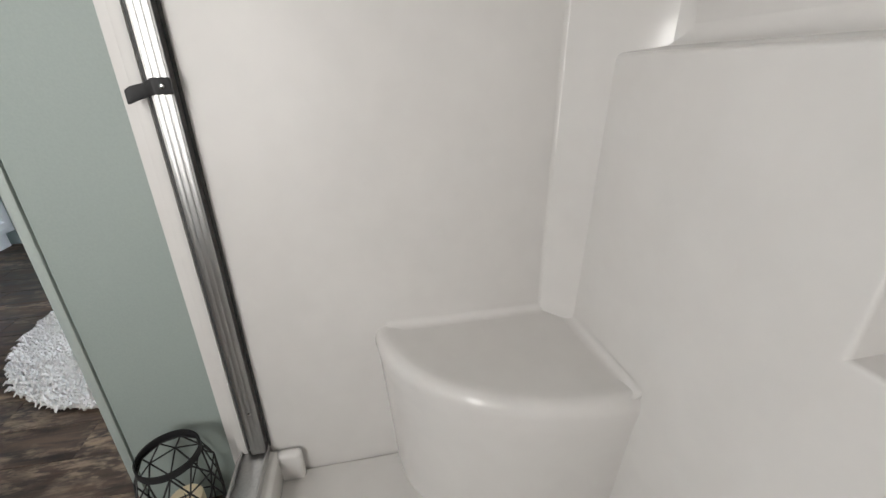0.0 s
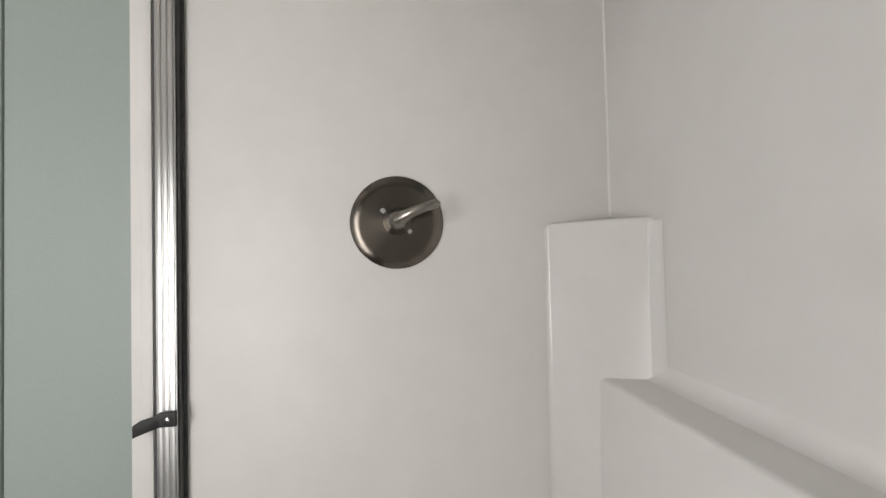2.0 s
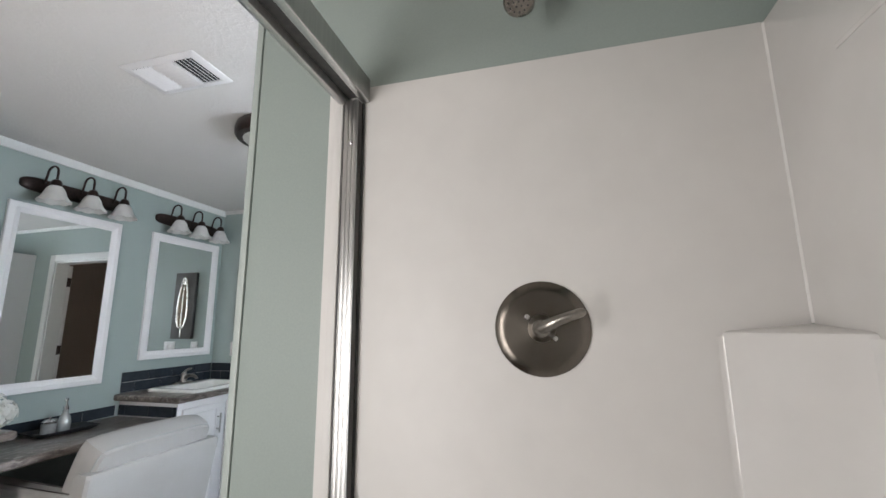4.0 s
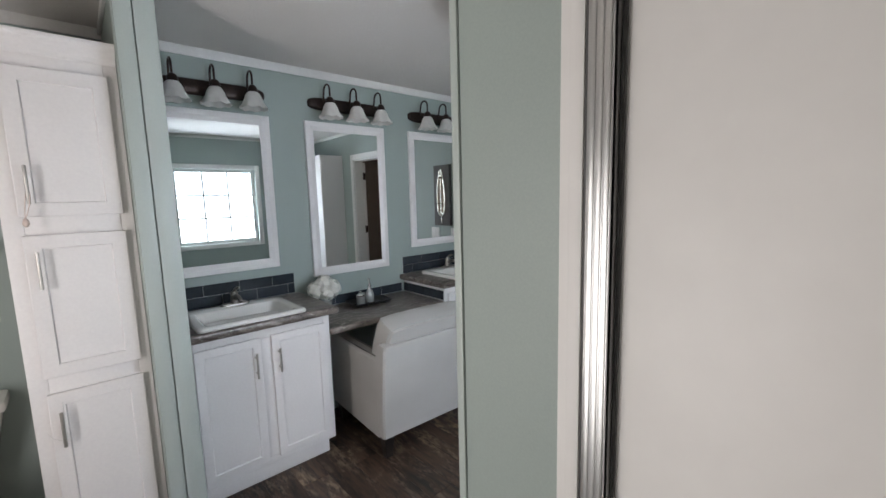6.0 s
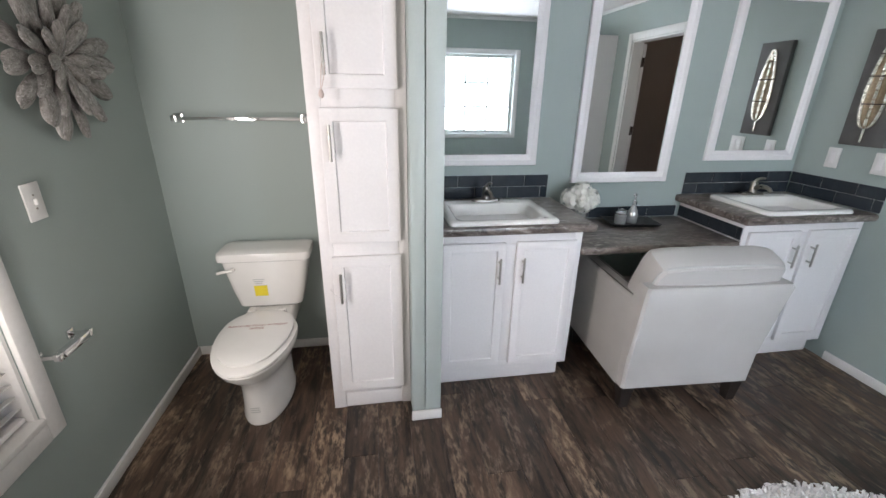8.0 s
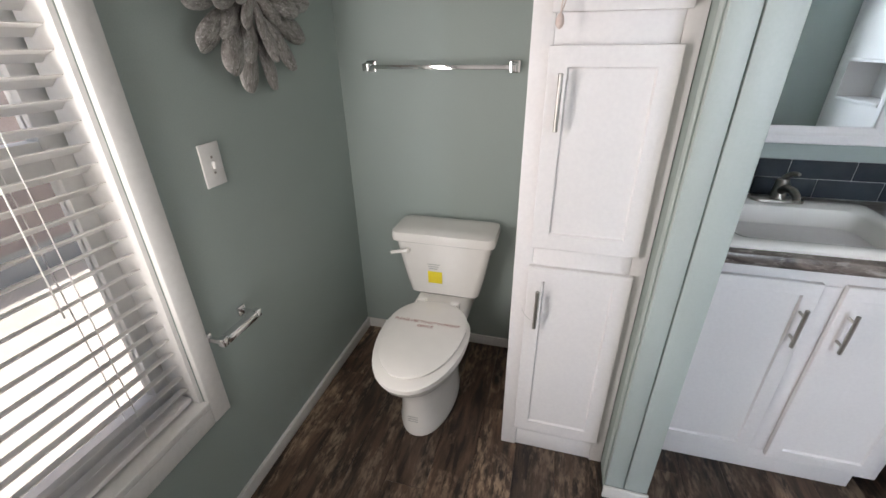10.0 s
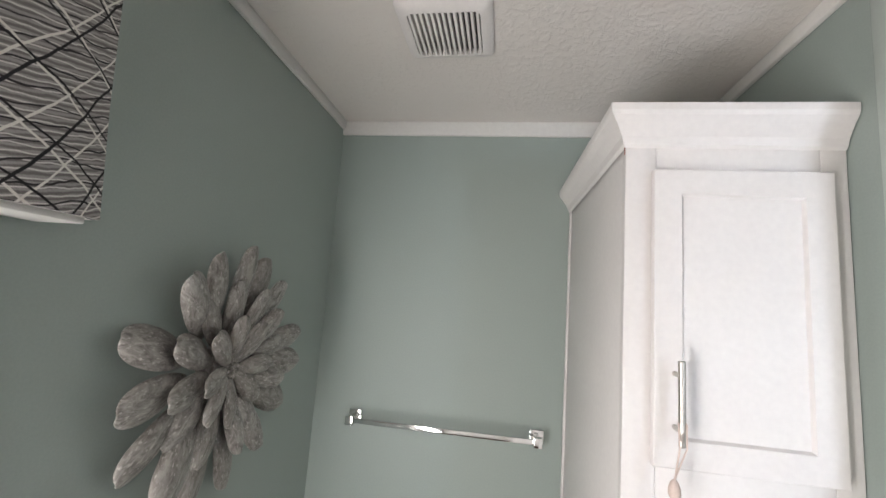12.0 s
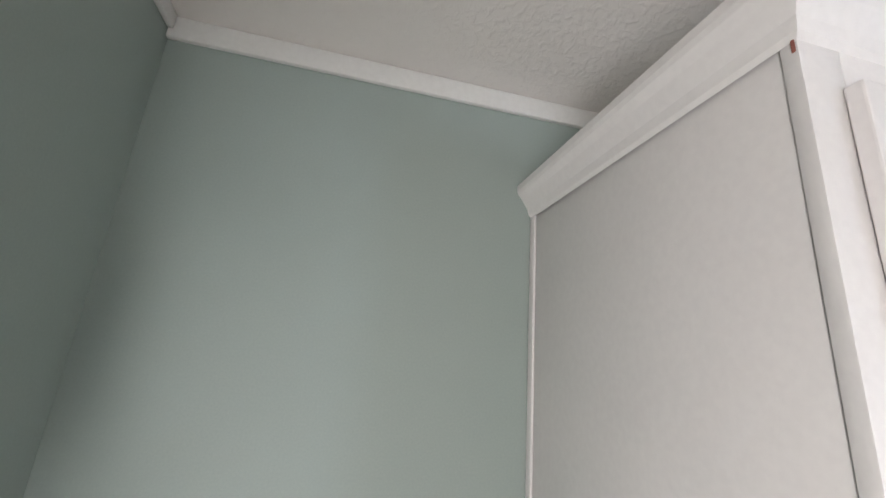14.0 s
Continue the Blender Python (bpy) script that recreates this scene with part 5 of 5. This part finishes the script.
loft(bm, [[(x, k * fw(i / 24), 0.095 + 0.455 * i / 24) for x, k in ((-0.0325, -1), (-0.0345, -1), (-0.0345, 1), (-0.0325, 1))] for i in range(25)])
part("feather_back", bm, GILT, pic, "dark antique gilt leaf")
for side in (-1, 1):
    for i in range(10):
        ts = [(i + 0.92 * k / 4) / 10 for k in range(5)]
        bm = bmesh.new()
        loft(bm, [[(x, side * (fw(t) + o), 0.095 + 0.455 * t) for x, o in ((-0.0348, -0.011), (-0.043, -0.009), (-0.045, 0.0), (-0.043, 0.009), (-0.0325, 0.011))] for t in ts])
        part("feather_tile", bm, SILVER, pic)
for i in range(9):
    z = 0.125 + i * 0.047
    part("vein_tile", boxes((-0.044, -0.0348, -0.009, 0.009, z - 0.021, z + 0.021), bevel=0.002), SILVER, pic)
for z in (0.22, 0.36, 0.47):
    w = fw((z - 0.095) / 0.455)
    part("cross_bar", boxes((-0.0462, -0.0452, -w - 0.01, w + 0.01, z - 0.003, z + 0.003)), BRONZE, pic, "thin dark cross wire", False)
part("quill", boxes((-0.040, -0.0325, -0.007, 0.007, 0.02, 0.092), bevel=0.002), SILVER, pic)
for yy, w in ((-0.221, 0.037), (-0.495, 0.060)):
    pl = thing("outlet_plate", "white wall plate above the backsplash", "wall plate", Matrix.Translation((E, yy, 1.182)), "white wall plates")
    part("plate", boxes((-0.007, -0.0005, -w, w, -0.058, 0.058), bevel=0.003), TRIM, pl)
    for dy in ([0.0] if w < 0.05 else [-0.025, 0.025]):
        part("rocker", boxes((-0.011, -0.007, dy - 0.015, dy + 0.015, -0.032, 0.032), bevel=0.002), WHITE, pl)

# ---- small things on the counters ----
vase = thing("flower_vase", "short glass vase of white hydrangea blooms", "flowers", Matrix.Translation((2.255, -0.155, 0.7855)))
bm = bmesh.new()
lathe(bm, [(0.036, 0.0), (0.040, 0.004), (0.044, 0.06), (0.048, 0.11), (0.044, 0.11), (0.040, 0.06), (0.034, 0.008)], Matrix(), 28)
part("vase", bm, LEAFG, vase)
rngf = random.Random(11)
for hx, hy, hz, hr in ((-0.055, 0.0, 0.165, 0.062), (0.05, -0.01, 0.165, 0.062), (0.0, -0.045, 0.155, 0.058), (0.0, 0.04, 0.17, 0.058), (0.0, -0.005, 0.205, 0.06)):
    bm = bmesh.new()
    bmesh.ops.create_icosphere(bm, subdivisions=2, radius=hr * 0.72, matrix=Matrix.Translation((hx, hy, hz)))
    for i in range(70):
        d = Vector((rngf.gauss(0, 1), rngf.gauss(0, 1), rngf.gauss(0, 1))).normalized()
        f = axis(Vector((hx, hy, hz)) + d * hr * rngf.uniform(0.78, 1.02), Vector((hx, hy, hz)) + d * 2 * hr) @ Matrix.Rotation(rngf.uniform(0, 6.3), 4, "Z")
        for q in range(4):
            a = q * math.pi / 2
            ca, sa = math.cos(a), math.sin(a)
            P = lambda u, v, h: bm.verts.new(f @ Vector((u * ca - v * sa, u * sa + v * ca, h)))
            bm.faces.new((P(0.001, 0, 0), P(0.009, -0.008, 0.004), P(0.018, 0, 0.003), P(0.009, 0.008, 0.004)))
    part("bloom", bm, PETALW, vase, "white flower head")

tray = thing("tray", "black square-edged tray on the make-up counter", "tray", pose(2.60, -0.145, 0.7855, 0, 0, -8))
bm = bmesh.new()
R = lambda w, d, z: rrect(0, 0, w, d, 0.012, z, 4)
loft(bm, [R(0.24, 0.13, 0.0), R(0.30, 0.175, 0.018), R(0.305, 0.18, 0.022), R(0.285, 0.16, 0.019), R(0.24, 0.125, 0.005)])
part("dish", bm, BLACK, tray)
soap = thing("soap_dispenser", "silver-grey glass soap dispenser with a pump", "soap dispenser", Matrix.Translation((2.615, -0.135, 0.7908)))
bm = bmesh.new()
lathe(bm, [(0.030, 0.0), (0.033, 0.004), (0.032, 0.05), (0.026, 0.075), (0.013, 0.10), (0.013, 0.115)], Matrix(), 24)
part("bottle", bm, LEAFG, soap)
bm = bmesh.new()
rod(bm, (0, 0, 0.115), (0, 0, 0.135), 0.014)
rod(bm, (0, 0, 0.135), (0, 0, 0.165), 0.005)
tube(bm, [(0, 0, 0.165), (0, 0, 0.175), (-0.015, -0.015, 0.178), (-0.03, -0.028, 0.172)], [0.007, 0.008, 0.006, 0.004], 8)
part("pump", bm, CHROME, soap)
jar = thing("vanity_jar", "small silver-grey glass jar with a lid", "jar", Matrix.Translation((2.53, -0.150, 0.7908)))
bm = bmesh.new()
lathe(bm, [(0.030, 0.0), (0.034, 0.004), (0.034, 0.055), (0.030, 0.06)], Matrix(), 24)
part("body", bm, LEAFG, jar)
bm = bmesh.new()
lathe(bm, [(0.031, 0.0605), (0.032, 0.068), (0.02, 0.076), (0.006, 0.078), (0.008, 0.09), (0.002, 0.094)], Matrix(), 24)
part("lid", bm, CHROME, jar)
cup = thing("tumbler", "small clear-grey tumbler on the tray", "tumbler", Matrix.Translation((2.565, -0.108, 0.7908)))
bm = bmesh.new()
lathe(bm, [(0.024, 0.0), (0.027, 0.07), (0.0255, 0.07), (0.022, 0.006)], Matrix(), 20)
part("glass", bm, LEAFG, cup)

# ---- lantern by the shower ----
lan = thing("wire_lantern", "black geometric wire lantern holding a candle", "lantern", Matrix.Translation((1.515, -2.305, 0)))
bm = bmesh.new()
lathe(bm, [(0.060, 0.262), (0.063, 0.262), (0.063, 0.280), (0.060, 0.280)], Matrix(), 40)
for f in bm.faces[:]:
    if len(f.verts) > 10:
        bm.faces.remove(f)
part("rim", bm, BLACK, lan, "flat black metal rim")
rows = [(0.0615, 0.262, 0.0), (0.079, 0.215, 0.5), (0.082, 0.14, 0.0), (0.076, 0.07, 0.5), (0.055, 0.004, 0.0)]
bm = bmesh.new()
N = 9
P = lambda k, i: Vector((rows[k][0] * math.cos(2 * math.pi * (i + rows[k][2]) / N), rows[k][0] * math.sin(2 * math.pi * (i + rows[k][2]) / N), rows[k][1]))
for k in range(5):
    for i in range(N):
        if k in (0, 4):
            rod(bm, P(k, i), P(k, i + 1), 0.0019, seg=6)
        if k < 4:
            rod(bm, P(k, i), P(k + 1, i), 0.0019, seg=6)
            rod(bm, P(k, i), P(k + 1, i - 1 if rows[k][2] == 0 else i + 1), 0.0019, seg=6)
        if k in (1, 3):
            rod(bm, P(k, i), P(k, i + 1), 0.0019, seg=6)
part("wire_cage", bm, BLACK, lan)
bm = bmesh.new()
lathe(bm, [(0.055, 0.003), (0.055, 0.006)], Matrix(), 24)
part("base", bm, BLACK, lan)
bm = bmesh.new()
lathe(bm, [(0.038, 0.007), (0.038, 0.128), (0.036, 0.132), (0.026, 0.130), (0.002, 0.127)], Matrix(), 28)
part("candle", bm, CANDLE, lan, "ivory pillar candle")
bm = bmesh.new()
tube(bm, [(0, 0, 0.127), (0.001, 0, 0.136), (0.004, 0, 0.142)], 0.0012, 6)
part("wick", bm, BLACK, lan)

# ---- shag rug ----
rug = thing("shag_rug", "white oval shag rug of thick wool strands", "rug", Matrix.Translation((2.66, -1.86, 0)))
bm = bmesh.new()
el = lambda k, z: [(0.64 * k * math.cos(2 * math.pi * i / 48), 0.56 * k * math.sin(2 * math.pi * i / 48), z) for i in range(48)]
loft(bm, [el(0.97, 0.001), el(0.985, 0.007), el(0.96, 0.012)])
part("backing", bm, RUGM, rug)
rr = random.Random(21)
verts, faces = [], []
for i in range(9500):
    a, q = rr.uniform(0, 2 * math.pi), math.sqrt(rr.uniform(0, 1))
    p = Vector((0.635 * q * math.cos(a), 0.555 * q * math.sin(a), 0.008))
    d = Vector((rr.gauss(0, 1) + 0.4 * q * q * math.cos(a), rr.gauss(0, 1) + 0.4 * q * q * math.sin(a), rr.uniform(0.5, 1.6))).normalized()
    L, w = rr.uniform(0.018, 0.032), rr.uniform(0.004, 0.0075)
    u = d.orthogonal().normalized()
    v = d.cross(u)
    b = len(verts)
    tip = p + d * L
    tip.z = max(0.012, min(tip.z, 0.045)) - 0.006
    mid = p + d * L * 0.55 + Vector((0, 0, 0.008))
    for c, s in ((p, 0.8), (mid, 1.0), (tip, 0.55)):
        for k in range(4):
            h = k * math.pi / 2
            o = c + w * s * (u * math.cos(h) + v * math.sin(h))
            o.z = max(o.z, 0.002)
            verts.append(o)
    for l in (0, 4):
        for k in range(4):
            faces.append((b + l + k, b + l + (k + 1) % 4, b + l + 4 + (k + 1) % 4, b + l + 4 + k))
    faces.append((b + 8, b + 9, b + 10, b + 11))
me = bpy.data.meshes.new("pile")
me.from_pydata([tuple(v) for v in verts], [], faces)
me.materials.append(RUGM)
tagged(share("pile", me, rug), kind="stuff")

# ---- backsplash tiles ----
tile_meshes = {}


def tile_mesh(lx, h):
    key = (round(lx, 3), round(h, 3))
    if key not in tile_meshes:
        bm = boxes((0, key[0], -0.007, -0.0, 0, key[1]), bevel=0.0015, seg=1)
        bmesh.ops.recalc_face_normals(bm, faces=bm.faces)
        me = bpy.data.meshes.new("tile")
        bm.to_mesh(me)
        bm.free()
        me.materials.append(TILE)
        tile_meshes[key] = me
    return tile_meshes[key]


def splash(name, m, length, rows, z0, label, h=0.0655, tl=0.2, shift=0.1):
    """Running-bond tiles in x and z of m, faces towards -y."""
    sp = thing(name, label, "backsplash", m, "tile backsplashes")
    part("grout", boxes((0, length, -0.0045, -0.0008, z0 + 0.0005, z0 + rows * (h + 0.003) + 0.001)), GROUT, sp, "", False)
    for r in range(rows):
        x = -tl + (shift if r % 2 == 0 else 0.0)
        while x < length:
            a, b = max(x, 0.001), min(x + tl - 0.003, length - 0.001)
            if b - a > 0.012:
                share("tile", tile_mesh(b - a, h), sp, Matrix.Translation((a, -0.0015, z0 + 0.003 + r * (h + 0.003))))
            x += tl


splash("backsplash", Matrix.Translation((1.367, 0, 0)), 0.743, 2, 0.926, "dark slate tile backsplash behind the sink")
splash("backsplash", Matrix.Translation((2.152, 0, 0)), 0.86, 1, 0.786, "single row of dark slate tile above the make-up counter", shift=0.05)
splash("backsplash", Matrix.Translation((3.02, 0, 0)), E - 3.03, 2, 0.926, "dark slate tile backsplash behind the corner sink")
splash("backsplash", Matrix.Translation((E, -0.009, 0)) @ Matrix.Rotation(-math.pi / 2, 4, "Z"), 0.545, 2, 0.926, "dark slate tile side splash on the end wall")
splash("backsplash", Matrix.Translation((3.029, -0.009, 0)) @ Matrix.Rotation(-math.pi / 2, 4, "Z"), 0.49, 1, 0.786, "dark slate tile row on the vanity side", shift=0.06)

# ---- floor planks ----
PW, PL = 0.152, 1.2
rp = random.Random(9)
x = 0.0
while x < E:
    x1 = min(x + PW, E)
    y = S - rp.uniform(0, PL)
    while y < 0:
        a, b = max(y, S), min(y + PL, 0)
        if b - a > 0.02:
            bm = bmesh.new()
            e, g = 0.0006, 0.0016
            loft(bm, [[(x + e, a + e, -0.006), (x1 - e, a + e, -0.006), (x1 - e, b - e, -0.006), (x + e, b - e, -0.006)], [(x + e, a + e, -0.001), (x1 - e, a + e, -0.001), (x1 - e, b - e, -0.001), (x + e, b - e, -0.001)],
                      [(x + g, a + g, 0.0), (x1 - g, a + g, 0.0), (x1 - g, b - g, 0.0), (x + g, b - g, 0.0)]], cap0=False)
            ob = link_mesh("plank", bm, FLOORM)
            ob.parent = floor
        y += PL
    x = x1
